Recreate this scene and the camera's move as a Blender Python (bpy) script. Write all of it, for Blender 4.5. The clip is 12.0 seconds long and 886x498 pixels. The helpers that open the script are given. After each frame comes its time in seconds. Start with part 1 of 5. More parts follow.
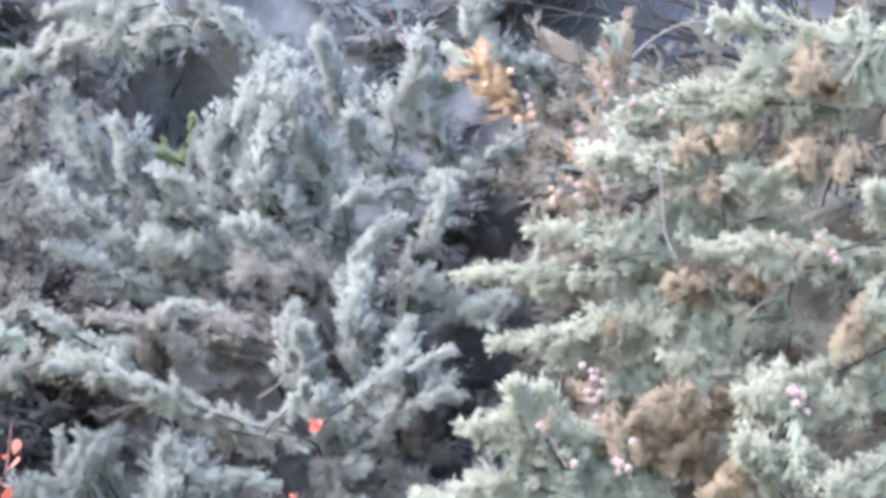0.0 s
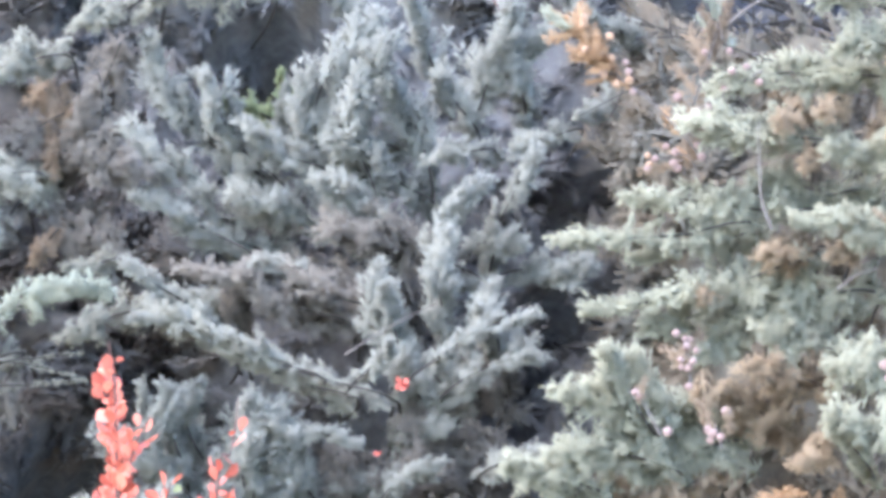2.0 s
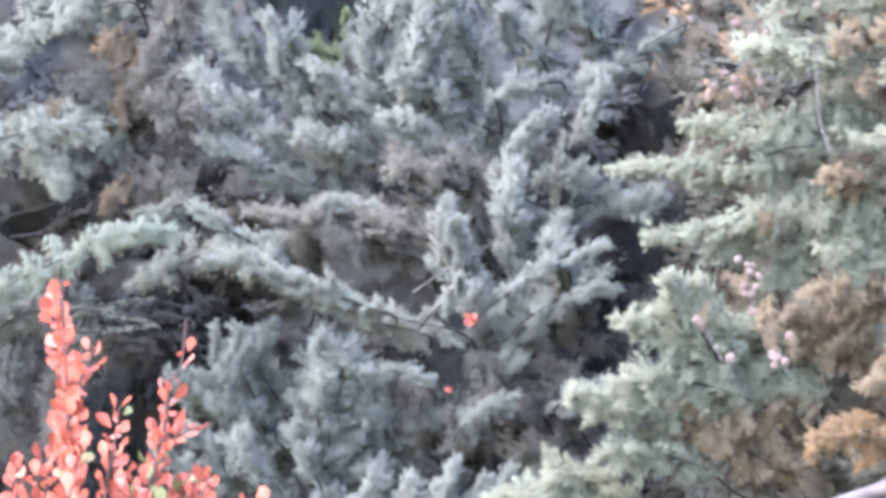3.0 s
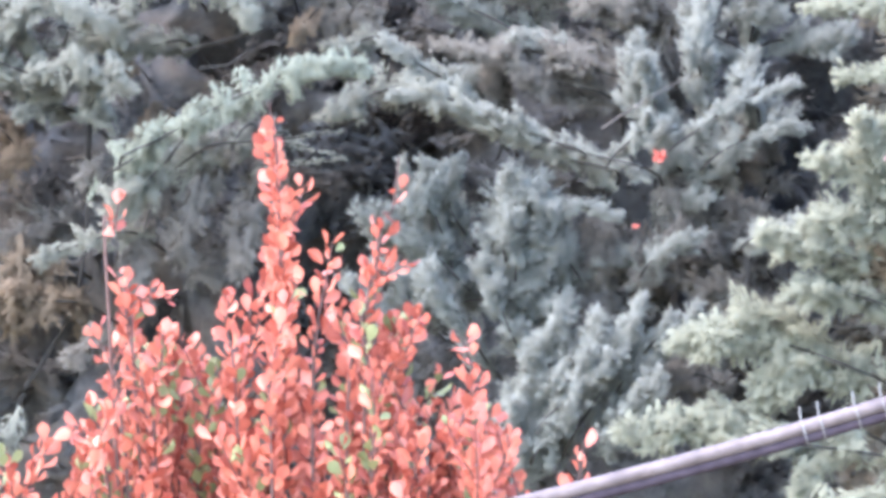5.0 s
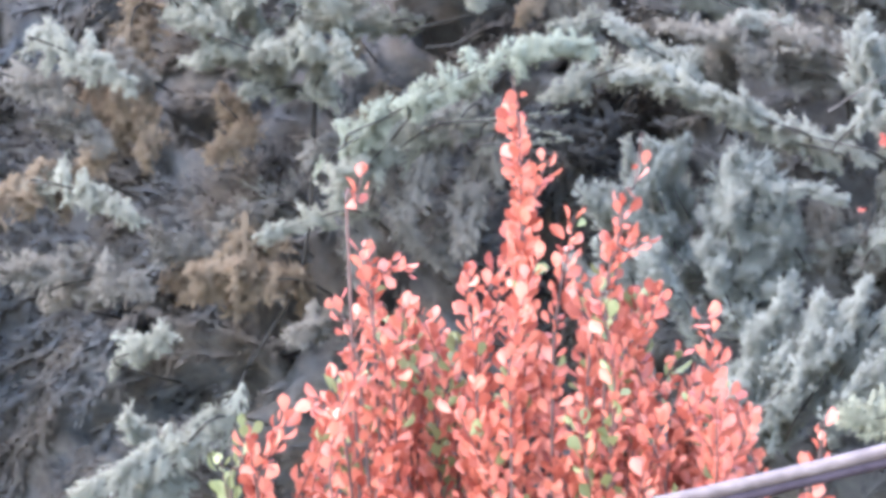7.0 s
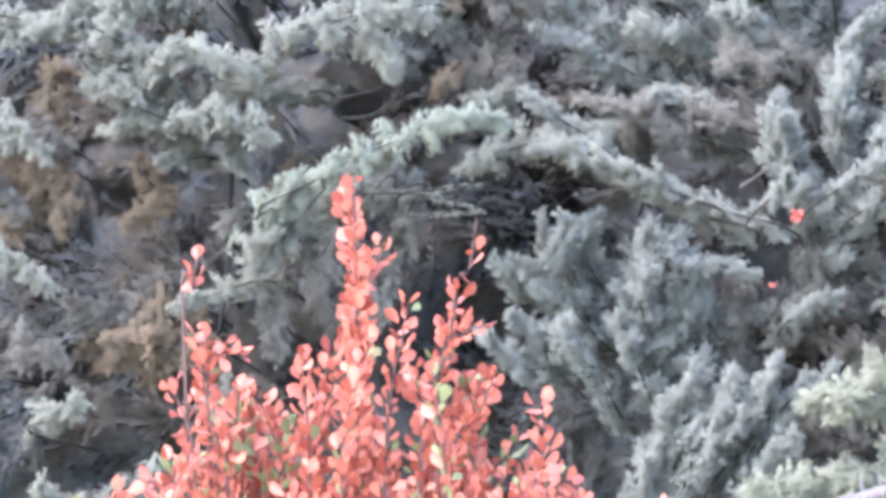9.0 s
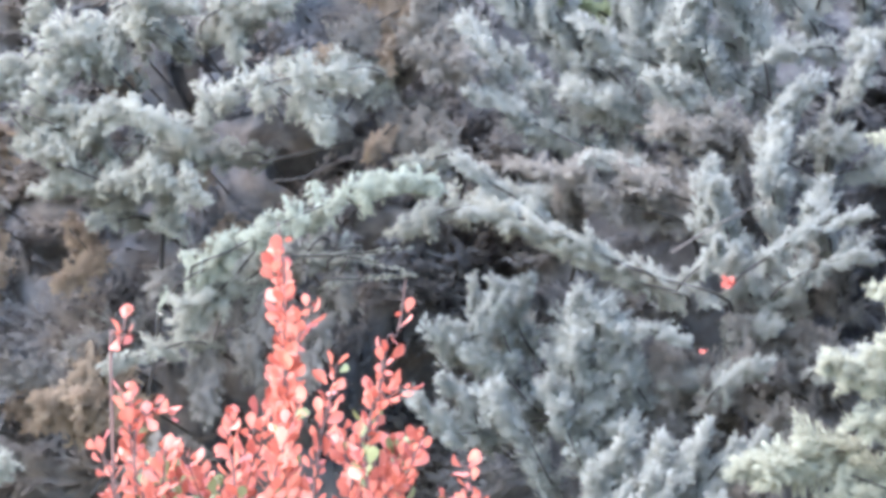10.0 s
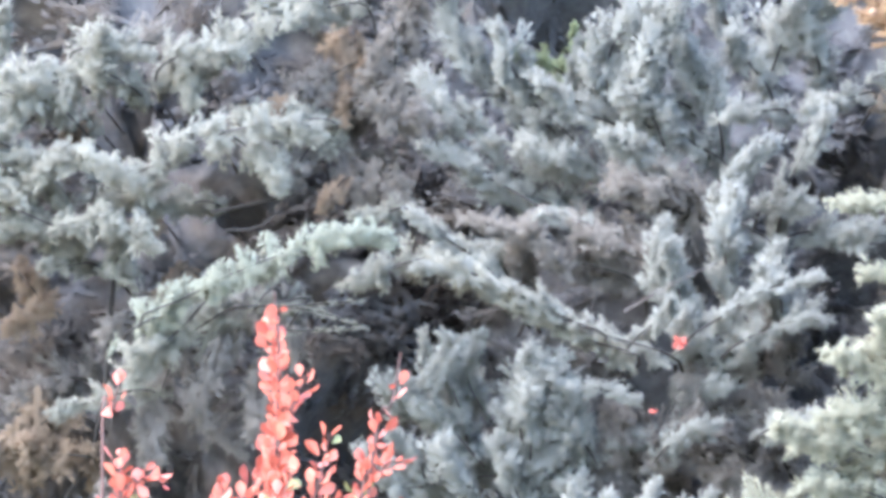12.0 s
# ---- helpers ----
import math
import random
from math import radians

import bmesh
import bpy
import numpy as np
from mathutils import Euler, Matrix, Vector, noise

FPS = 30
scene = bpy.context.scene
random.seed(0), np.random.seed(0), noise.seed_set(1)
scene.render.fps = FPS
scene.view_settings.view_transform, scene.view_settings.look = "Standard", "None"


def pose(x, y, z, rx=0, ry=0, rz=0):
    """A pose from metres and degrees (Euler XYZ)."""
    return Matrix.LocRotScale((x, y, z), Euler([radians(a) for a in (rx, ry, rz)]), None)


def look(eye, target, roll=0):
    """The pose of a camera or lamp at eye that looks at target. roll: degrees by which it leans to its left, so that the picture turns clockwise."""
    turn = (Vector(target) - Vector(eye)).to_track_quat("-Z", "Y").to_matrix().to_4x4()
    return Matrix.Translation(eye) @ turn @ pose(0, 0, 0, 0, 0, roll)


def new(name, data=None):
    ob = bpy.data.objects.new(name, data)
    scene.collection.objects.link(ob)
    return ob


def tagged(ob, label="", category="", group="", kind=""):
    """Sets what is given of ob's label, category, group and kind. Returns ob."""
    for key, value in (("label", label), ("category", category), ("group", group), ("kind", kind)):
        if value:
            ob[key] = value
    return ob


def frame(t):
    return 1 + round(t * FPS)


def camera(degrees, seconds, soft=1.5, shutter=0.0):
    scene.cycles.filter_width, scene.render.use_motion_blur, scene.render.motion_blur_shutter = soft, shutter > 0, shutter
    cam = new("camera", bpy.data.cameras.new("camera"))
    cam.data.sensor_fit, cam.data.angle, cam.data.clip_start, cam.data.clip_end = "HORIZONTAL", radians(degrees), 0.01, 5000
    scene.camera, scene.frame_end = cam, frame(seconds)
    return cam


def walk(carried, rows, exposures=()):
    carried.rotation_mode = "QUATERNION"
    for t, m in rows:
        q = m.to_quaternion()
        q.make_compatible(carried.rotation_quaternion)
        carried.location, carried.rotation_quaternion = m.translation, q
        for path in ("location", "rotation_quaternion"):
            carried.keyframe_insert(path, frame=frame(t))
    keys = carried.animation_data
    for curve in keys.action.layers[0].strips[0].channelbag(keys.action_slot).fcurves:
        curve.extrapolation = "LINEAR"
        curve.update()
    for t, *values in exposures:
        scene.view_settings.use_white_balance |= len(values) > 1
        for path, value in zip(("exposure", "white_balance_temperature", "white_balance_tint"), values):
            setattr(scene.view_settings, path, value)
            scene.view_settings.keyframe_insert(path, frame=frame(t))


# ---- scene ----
cam = camera(12.0, 12.0, soft=3.95)
PATH = [
    (0.0, 0.0881, 0.0, 1.5689, 95.203, 1.298, -1.298),
    (0.5, 0.0591, 0.0, 1.5985, 95.051, -0.471, -1.445),
    (1.0, -0.1467, 0.0, 1.6049, 95.013, 1.770, -2.166),
    (1.5, -0.3446, 0.0, 1.5966, 94.976, 2.174, -2.770),
    (2.0, -0.2440, 0.0, 1.6300, 94.397, -0.343, -1.759),
    (2.5, 0.0558, 0.0, 1.5942, 94.042, 1.098, 0.256),
    (4.5, -0.0159, 0.0, 1.5640, 92.253, 0.517, 1.957),
    (5.0, -0.0128, 0.0, 1.5873, 91.524, 0.481, 2.860),
    (5.5, -0.0545, 0.0, 1.6004, 90.935, 0.683, 3.077),
    (6.0, -0.0434, 0.0, 1.5966, 90.779, -0.729, 3.835),
    (6.5, -0.0586, 0.0, 1.5744, 91.105, -0.812, 5.063),
    (8.5, 0.0574, 0.0, 1.5930, 91.599, 0.208, 6.208),
    (9.0, 0.1300, 0.0, 1.6044, 92.172, -0.716, 5.339),
    (9.5, 0.1572, 0.0, 1.5998, 92.694, 0.092, 4.858),
    (10.0, 0.1346, 0.0, 1.6015, 93.062, -1.263, 4.399),
    (10.5, 0.1145, 0.0, 1.5969, 93.455, -1.234, 4.140),
    (11.0, 0.0077, 0.0, 1.6229, 93.074, -0.147, 3.426),
    (11.5, 0.0677, 0.0, 1.6251, 93.008, -0.091, 3.884),
    (12.0, 0.0301, 0.0, 1.6435, 93.632, -2.516, 3.208),
]
walk(cam, [(t, pose(x, y, z, rx, ry, rz)) for t, x, y, z, rx, ry, rz in PATH],
     [(0.0, 3.96), (2.5, 3.9), (5.0, 3.86), (6.5, 3.86), (8.5, 3.8), (9.5, 3.92), (11.0, 3.99), (12.0, 4.05)])

# ---- light: soft high sun from the upper left through thin cloud ----
SUN_FROM = Vector((-0.50, -0.42, 0.76)).normalized()
world = bpy.data.worlds.new("sky")
scene.world = world
world.use_nodes = True
wn = world.node_tree
wn.nodes.clear()
sky = wn.nodes.new("ShaderNodeTexSky")
sky.sky_type, sky.sun_disc = "NISHITA", False
sky.sun_elevation = math.asin(SUN_FROM.z)
sky.sun_rotation = math.atan2(SUN_FROM.x, SUN_FROM.y)
sky_bg = wn.nodes.new("ShaderNodeBackground")
sky_bg.inputs["Strength"].default_value = 0.15
sky_out = wn.nodes.new("ShaderNodeOutputWorld")
wn.links.new(sky.outputs["Color"], sky_bg.inputs["Color"])
wn.links.new(sky_bg.outputs["Background"], sky_out.inputs["Surface"])
sun = new("sun", bpy.data.lights.new("sun", "SUN"))
sun.data.energy, sun.data.angle, sun.data.color = 0.5, radians(45), (1.0, 0.97, 0.92)
sun.matrix_world = look(SUN_FROM * 40, (0, 0, 0))


# ---- materials ----
def material(name, rough=0.8):
    m = bpy.data.materials.new(name)
    m.use_nodes = True
    return m, m.node_tree.nodes, m.node_tree.links, m.node_tree.nodes["Principled BSDF"]


def ramp(nodes, stops):
    r = nodes.new("ShaderNodeValToRGB")
    while len(r.color_ramp.elements) < len(stops):
        r.color_ramp.elements.new(0.5)
    for e, (p, c) in zip(r.color_ramp.elements, stops):
        e.position, e.color = p, (*c, 1)
    return r


def foliage_material(name, dark, mid, light, glow=0.5, rough=0.75):
    """Scale foliage: patches of tone at branch scale, change from shoot to shoot, light passing through."""
    m, nodes, links, bsdf = material(name)
    geo = nodes.new("ShaderNodeNewGeometry")
    big = nodes.new("ShaderNodeTexNoise")
    big.inputs["Scale"].default_value = 7.0
    big.inputs["Detail"].default_value = 4.0
    links.new(geo.outputs["Position"], big.inputs["Vector"])
    mix = nodes.new("ShaderNodeMath")
    mix.operation = "MULTIPLY_ADD"
    mix.inputs[1].default_value = 0.10
    links.new(geo.outputs["Random Per Island"], mix.inputs[0])
    half = nodes.new("ShaderNodeMath")
    half.operation = "MULTIPLY"
    half.inputs[1].default_value = 0.9
    links.new(big.outputs["Fac"], half.inputs[0])
    links.new(half.outputs[0], mix.inputs[2])
    r = ramp(nodes, [(0.18, dark), (0.5, mid), (0.8, light)])
    links.new(mix.outputs[0], r.inputs["Fac"])
    links.new(r.outputs["Color"], bsdf.inputs["Base Color"])
    bsdf.inputs["Roughness"].default_value = rough
    bsdf.inputs["Specular IOR Level"].default_value = 0.12
    tr = nodes.new("ShaderNodeBsdfTranslucent")
    links.new(r.outputs["Color"], tr.inputs["Color"])
    ms = nodes.new("ShaderNodeMixShader")
    ms.inputs["Fac"].default_value = glow
    links.new(bsdf.outputs[0], ms.inputs[1])
    links.new(tr.outputs[0], ms.inputs[2])
    links.new(ms.outputs[0], nodes["Material Output"].inputs["Surface"])
    return m


def inner_shade_material(name, grey, brown, edge):
    """Inner foliage, its base darkened to stand for crown shade: live grey and withered brown in soft patches, mottled
    from twig to twig, with fine relief.
    """
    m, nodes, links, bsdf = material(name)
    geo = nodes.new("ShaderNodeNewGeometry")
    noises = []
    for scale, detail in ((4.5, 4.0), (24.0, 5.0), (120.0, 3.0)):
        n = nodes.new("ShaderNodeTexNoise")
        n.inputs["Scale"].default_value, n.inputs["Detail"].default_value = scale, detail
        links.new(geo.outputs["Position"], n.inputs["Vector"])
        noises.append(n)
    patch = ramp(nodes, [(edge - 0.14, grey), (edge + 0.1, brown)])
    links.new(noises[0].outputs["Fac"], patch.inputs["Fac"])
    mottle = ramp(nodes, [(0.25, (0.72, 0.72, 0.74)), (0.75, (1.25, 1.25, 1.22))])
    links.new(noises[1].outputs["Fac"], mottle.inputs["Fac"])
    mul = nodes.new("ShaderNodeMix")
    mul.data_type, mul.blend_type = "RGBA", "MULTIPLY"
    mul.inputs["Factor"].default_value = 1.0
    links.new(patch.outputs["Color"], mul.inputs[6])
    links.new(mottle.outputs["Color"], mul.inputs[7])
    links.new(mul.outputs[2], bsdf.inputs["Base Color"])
    bsdf.inputs["Roughness"].default_value = 0.9
    bsdf.inputs["Specular IOR Level"].default_value = 0.08
    bp = nodes.new("ShaderNodeBump")
    bp.inputs["Strength"].default_value, bp.inputs["Distance"].default_value = 0.4, 0.01
    links.new(noises[2].outputs["Fac"], bp.inputs["Height"])
    links.new(bp.outputs[0], bsdf.inputs["Normal"])
    tr = nodes.new("ShaderNodeBsdfTranslucent")
    links.new(mul.outputs[2], tr.inputs["Color"])
    ms = nodes.new("ShaderNodeMixShader")
    links.new(bsdf.outputs[0], ms.inputs[1])
    links.new(tr.outputs[0], ms.inputs[2])
    links.new(ms.outputs[0], nodes["Material Output"].inputs["Surface"])
    return m


def plain_material(name, a, b, scale, rough=0.8, bump=0.3, stretch=(1, 1, 1), gloss=0.5):
    m, nodes, links, bsdf = material(name)
    co = nodes.new("ShaderNodeTexCoord")
    mp = nodes.new("ShaderNodeMapping")
    mp.inputs["Scale"].default_value = stretch
    links.new(co.outputs["Object"], mp.inputs["Vector"])
    n = nodes.new("ShaderNodeTexNoise")
    n.inputs["Scale"].default_value = scale
    n.inputs["Detail"].default_value = 6
    links.new(mp.outputs[0], n.inputs["Vector"])
    r = ramp(nodes, [(0.3, a), (0.7, b)])
    links.new(n.outputs["Fac"], r.inputs["Fac"])
    links.new(r.outputs["Color"], bsdf.inputs["Base Color"])
    bsdf.inputs["Roughness"].default_value = rough
    bsdf.inputs["Specular IOR Level"].default_value = gloss
    bp = nodes.new("ShaderNodeBump")
    bp.inputs["Strength"].default_value = bump
    bp.inputs["Distance"].default_value = 0.01
    links.new(n.outputs["Fac"], bp.inputs["Height"])
    links.new(bp.outputs[0], bsdf.inputs["Normal"])
    return m


BLUE = foliage_material("blue_grey_foliage", (0.222, 0.225, 0.211), (0.266, 0.269, 0.253), (0.308, 0.309, 0.293))
PALE = foliage_material("pale_green_foliage", (0.247, 0.245, 0.196), (0.301, 0.297, 0.241), (0.344, 0.343, 0.277))
GREY = foliage_material("grey_green_foliage", (0.213, 0.211, 0.185), (0.267, 0.263, 0.234), (0.309, 0.306, 0.273))
WARM = foliage_material("yellow_green_foliage", (0.239, 0.248, 0.213), (0.282, 0.296, 0.250), (0.322, 0.336, 0.282))
FRESH = foliage_material("fresh_green_foliage", (0.193, 0.215, 0.130), (0.260, 0.288, 0.170), (0.328, 0.355, 0.215))
# Darker copy of the foliage: shade on inner and underhanging boughs, as colour.
MID = foliage_material("shade_toned_foliage", (0.156, 0.143, 0.129), (0.193, 0.177, 0.164), (0.231, 0.210, 0.194))
BROWN = foliage_material("withered_foliage", (0.163, 0.121, 0.094), (0.221, 0.170, 0.129), (0.279, 0.212, 0.164))
TAN = foliage_material("tan_foliage", (0.214, 0.165, 0.121), (0.295, 0.228, 0.168), (0.369, 0.289, 0.220))
# Bases kept darker than the boughs: crown shade and bluish haze in the colour.
INNER_BLUE = inner_shade_material("blue_inner_foliage", (0.148, 0.149, 0.163), (0.162, 0.146, 0.138), 0.6)
INNER_PALE = inner_shade_material("pale_inner_foliage", (0.141, 0.137, 0.130), (0.165, 0.138, 0.114), 0.5)
INNER_GREY = inner_shade_material("grey_inner_foliage", (0.108, 0.112, 0.128), (0.128, 0.111, 0.104), 0.5)
# Low bluish base: deep shade and the haze of the gaps are in it.
BACK = foliage_material("shade_haze_foliage", (0.121, 0.121, 0.148), (0.145, 0.147, 0.175), (0.168, 0.169, 0.203))
RUST = foliage_material("rusty_foliage", (0.243, 0.158, 0.100), (0.326, 0.215, 0.138), (0.400, 0.277, 0.183))
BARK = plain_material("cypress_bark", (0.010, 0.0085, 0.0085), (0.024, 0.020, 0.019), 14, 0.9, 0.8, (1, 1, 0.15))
TWIG = plain_material("bare_twig", (0.05, 0.041, 0.04), (0.10, 0.083, 0.08), 40, 0.8)
CONE = plain_material("cone_scales", (0.16, 0.10, 0.095), (0.27, 0.19, 0.185), 60, 0.6)
CONE_ORANGE = plain_material("ripe_cone_scales", (0.22, 0.13, 0.085), (0.36, 0.23, 0.16), 60, 0.6)
SOIL = plain_material("dry_grass_and_soil", (0.15, 0.125, 0.08), (0.27, 0.23, 0.155), 3.0, 1.0, 0.5, gloss=0.05)


# ---- builders ----
def part(name, mesh, mat, parent, label=""):
    ob = new(name, mesh)
    if mat and not mesh.materials:
        mesh.materials.append(mat)
    ob.parent = parent
    if label:
        ob["label"] = label
    return ob


def mesh_from(name, verts, faces, smooth=True, normals=None):
    """A mesh from numpy arrays of corners and of triangles or quads."""
    verts, faces = np.asarray(verts, dtype=np.float32), np.asarray(faces, dtype=np.int32)
    if normals is not None:  # wind each face to the side that its shading takes as the outer one
        a, b, c = (verts[faces[:, q]] for q in range(3))
        wrong = (np.cross(b - a, c - a) * normals[faces].sum(1)).sum(1) < 0
        faces = np.where(wrong[:, None], faces[:, ::-1], faces)
    me = bpy.data.meshes.new(name)
    k = faces.shape[1]
    me.vertices.add(len(verts))
    me.vertices.foreach_set("co", verts.ravel())
    me.loops.add(faces.size)
    me.loops.foreach_set("vertex_index", faces.ravel())
    me.polygons.add(len(faces))
    me.polygons.foreach_set("loop_start", np.arange(0, faces.size, k, dtype=np.int32))
    me.polygons.foreach_set("use_smooth", np.full(len(faces), smooth))
    me.update(calc_edges=True)
    me.validate()
    if normals is not None:
        me.normals_split_custom_set_from_vertices(normals.astype(np.float32))
    return me


def smooth_path(points, n):
    """n places along a curve through the points (Catmull-Rom)."""
    p = [np.array(q, dtype=float) for q in points]
    p = [2 * p[0] - p[1]] + p + [2 * p[-1] - p[-2]]
    out = []
    for s in np.linspace(0, len(points) - 1 - 1e-6, n):
        i, u = int(s), s - int(s)
        a, b, c, d = p[i:i + 4]
        out.append(0.5 * (2 * b + (c - a) * u + (2 * a - 5 * b + 4 * c - d) * u * u + (3 * b - a - 3 * c + d) * u ** 3))
    return np.array(out)


def tube(points, r0, r1, n=16, sides=7, wobble=0.0, seed=0):
    """Corners and quads of a tapering, slightly knotty tube along a curve."""
    rng = np.random.default_rng(seed)
    c = smooth_path(points, n)
    t = np.gradient(c, axis=0)
    t /= np.linalg.norm(t, axis=1)[:, None]
    ref = np.where(np.abs(t[:, 2:3]) > 0.9, np.array([[1.0, 0, 0]]), np.array([[0, 0, 1.0]]))
    u = np.cross(t, ref)
    u /= np.linalg.norm(u, axis=1)[:, None]
    w = np.cross(t, u)
    r = np.linspace(r0, r1, n) * (1 + wobble * rng.uniform(-1, 1, n))
    a = np.arange(sides) * 2 * np.pi / sides
    v = c[:, None] + r[:, None, None] * (u[:, None] * np.cos(a)[None, :, None] + w[:, None] * np.sin(a)[None, :, None])
    i, j = np.meshgrid(np.arange(n - 1), np.arange(sides), indexing="ij")
    k = (j + 1) % sides
    f = np.stack([i * sides + j, i * sides + k, (i + 1) * sides + k, (i + 1) * sides + j], -1).reshape(-1, 4)
    return v.reshape(-1, 3), f


def lobes(base, way, length, width, rng, sides=5, rings=((0.28, 0.8), (0.62, 1.0), (0.85, 0.6)), rough=0.18):
    """Many small tapering bodies, each swelling from a point and ending in a point; triangles."""
    n, m = len(base), len(rings)
    ref = rng.normal(size=(n, 3))
    u = np.cross(way, ref)
    u /= np.linalg.norm(u, axis=1)[:, None] + 1e-9
    w = np.cross(way, u)
    per = m * sides + 2
    v = np.empty((n, per, 3))
    v[:, 0], v[:, -1] = base, base + way * length[:, None]
    for r, (at, wide) in enumerate(rings):
        mid = base + way * (length * at)[:, None]
        for k in range(sides):
            a = k * 2 * np.pi / sides + r * 0.4
            swell = width * wide * (1 + rough * rng.uniform(-1, 1, n))
            v[:, 1 + r * sides + k] = mid + (u * math.cos(a) + w * math.sin(a)) * swell[:, None]
    tri = []
    for k in range(sides):
        q = (k + 1) % sides
        tri.append((0, 1 + q, 1 + k))
        for r in range(m - 1):
            a, b = 1 + r * sides, 1 + (r + 1) * sides
            tri += [(a + k, a + q, b + q), (a + k, b + q, b + k)]
        a = 1 + (m - 1) * sides
        tri.append((per - 1, a + k, a + q))
    f = (np.arange(n)[:, None, None] * per + np.array(tri)[None]).reshape(-1, 3)
    return v.reshape(-1, 3), f


def unit(a):
    return a / (np.linalg.norm(a, axis=-1, keepdims=True) + 1e-9)


def hairs(root, way, length, width, rng):
    """Fine shoots: narrow pointed slivers."""
    n = len(root)
    u = unit(np.cross(way, rng.normal(size=(n, 3))))
    v = np.empty((n, 3, 3))
    v[:, 0] = root + u * width[:, None]
    v[:, 1] = root - u * width[:, None]
    v[:, 2] = root + way * length[:, None]
    return v.reshape(-1, 3), np.arange(3 * n).reshape(-1, 3)


def join(pieces):
    """Several meshes' corners and faces as one."""
    vs, fs, off = [], [], 0
    for v, f in pieces:
        vs.append(v)
        fs.append(f + off)
        off += len(v)
    return np.concatenate(vs), np.concatenate(fs)


def spray_shape(seed, tufts, shoots, core=0.1, fat=0.05, hair=(0.1, 0.2), width=0.0138):
    """A spray one unit long along +x: a slim body, and tufts of very fine shoots leaning forwards all along it."""
    rng = np.random.default_rng(seed)
    out = [lobes(np.zeros((1, 3)), np.array([[1.0, 0, 0]]), np.array([0.85]), np.array([core]), rng, 5, ((0.25, 1.0), (0.68, 0.75)), 0.15)]
    s = np.linspace(0.0, 0.8, tufts) + rng.uniform(-0.04, 0.04, tufts)
    a = np.arange(tufts) * 2.4 + rng.uniform(-0.5, 0.5, tufts)
    side = np.stack([np.zeros(tufts), np.cos(a), np.sin(a)], 1)
    way = unit(np.array([[1.0, 0, 0]]) * rng.uniform(0.9, 1.5, (tufts, 1)) + side * rng.uniform(0.5, 1.0, (tufts, 1)))
    size = rng.uniform(0.2, 0.34, tufts) * (1.1 - 0.4 * s)
    base = np.stack([s, 0 * s, 0 * s], 1) + side * core * 0.5
    k = rng.integers(-tufts // 3, tufts, shoots)  # below zero: on the body itself
    on = k < 0
    w0 = np.where(on[:, None], np.array([[1.0, 0, 0]]), way[k])
    b0 = np.where(on[:, None], 0.0, base[k])
    l0, r0 = np.where(on, 0.85, size[k]), np.where(on, core, fat)
    q = rng.uniform(0.0, 0.85, shoots)
    round_ = unit(np.cross(w0, rng.normal(size=(shoots, 3))))
    root = b0 + w0 * (l0 * q)[:, None] + round_ * (r0 * rng.uniform(0.5, 1.2, shoots) * (1.1 - 0.7 * q))[:, None]
    tw = unit(w0 * 1.2 + round_ * rng.uniform(0.0, 0.6, shoots)[:, None] + rng.normal(size=(shoots, 3)) * 0.15)
    out.append(hairs(root, tw, rng.uniform(*hair, shoots) * (1.15 - 0.5 * q), width * rng.uniform(0.7, 1.3, shoots), rng))
    v, f = join(out)
    # the soft round of the whole spray leads the shading of its tufts
    n = unit(v - np.stack([np.clip(v[:, 0] * 0.75 - 0.05, 0, 1), 0 * v[:, 0], 0 * v[:, 0]], 1))
    v[:, 1] += rng.uniform(-0.25, 0.25) * v[:, 0] ** 2
    return v, f, n


FINE = [spray_shape(k, 13, 222, 0.035, 0.06, width=0.015) for k in range(9)]
SLIM = [spray_shape(20 + k, 12, 240, 0.045, 0.045) for k in range(6)]
COARSE = [spray_shape(50 + k, 11, 64, 0.06, 0.07, (0.11, 0.22), 0.026) for k in range(6)]


SOFT = 0.55
OUTWARD = np.array([-0.08, -0.45, 0.45])  # the way the sunny side of the whole crown faces


def place_plumes(shapes, roots, ways, lengths, rng, axis=None):
    """Joins one spray at each root into a single mesh's corners, triangles and normals; axis: the bough's middle beside each root."""
    vs, fs, ns, off = [], [], [], 0
    for k, (p, d, l) in enumerate(zip(roots, ways, lengths)):
        v, f, n = shapes[rng.integers(len(shapes))]
        d = d / np.linalg.norm(d)
        u = np.cross(d, rng.normal(size=3))
        u /= np.linalg.norm(u)
        m = np.stack([d, u, np.cross(d, u)])
        w = (v * l * np.array([1, *rng.uniform(0.8, 1.25, 2)])) @ m + p
        vs.append(w)
        n = n @ m
        if axis is not None:
            n = 0.6 * n + 0.4 * unit(w - axis[k])
        ns.append(SOFT * n + OUTWARD)
        fs.append(f + off)
        off += len(v)
    return np.concatenate(vs), np.concatenate(fs), unit(np.concatenate(ns))


def spray_mesh(name, made):
    v, f, n = made
    return mesh_from(name, v, f, True, n)


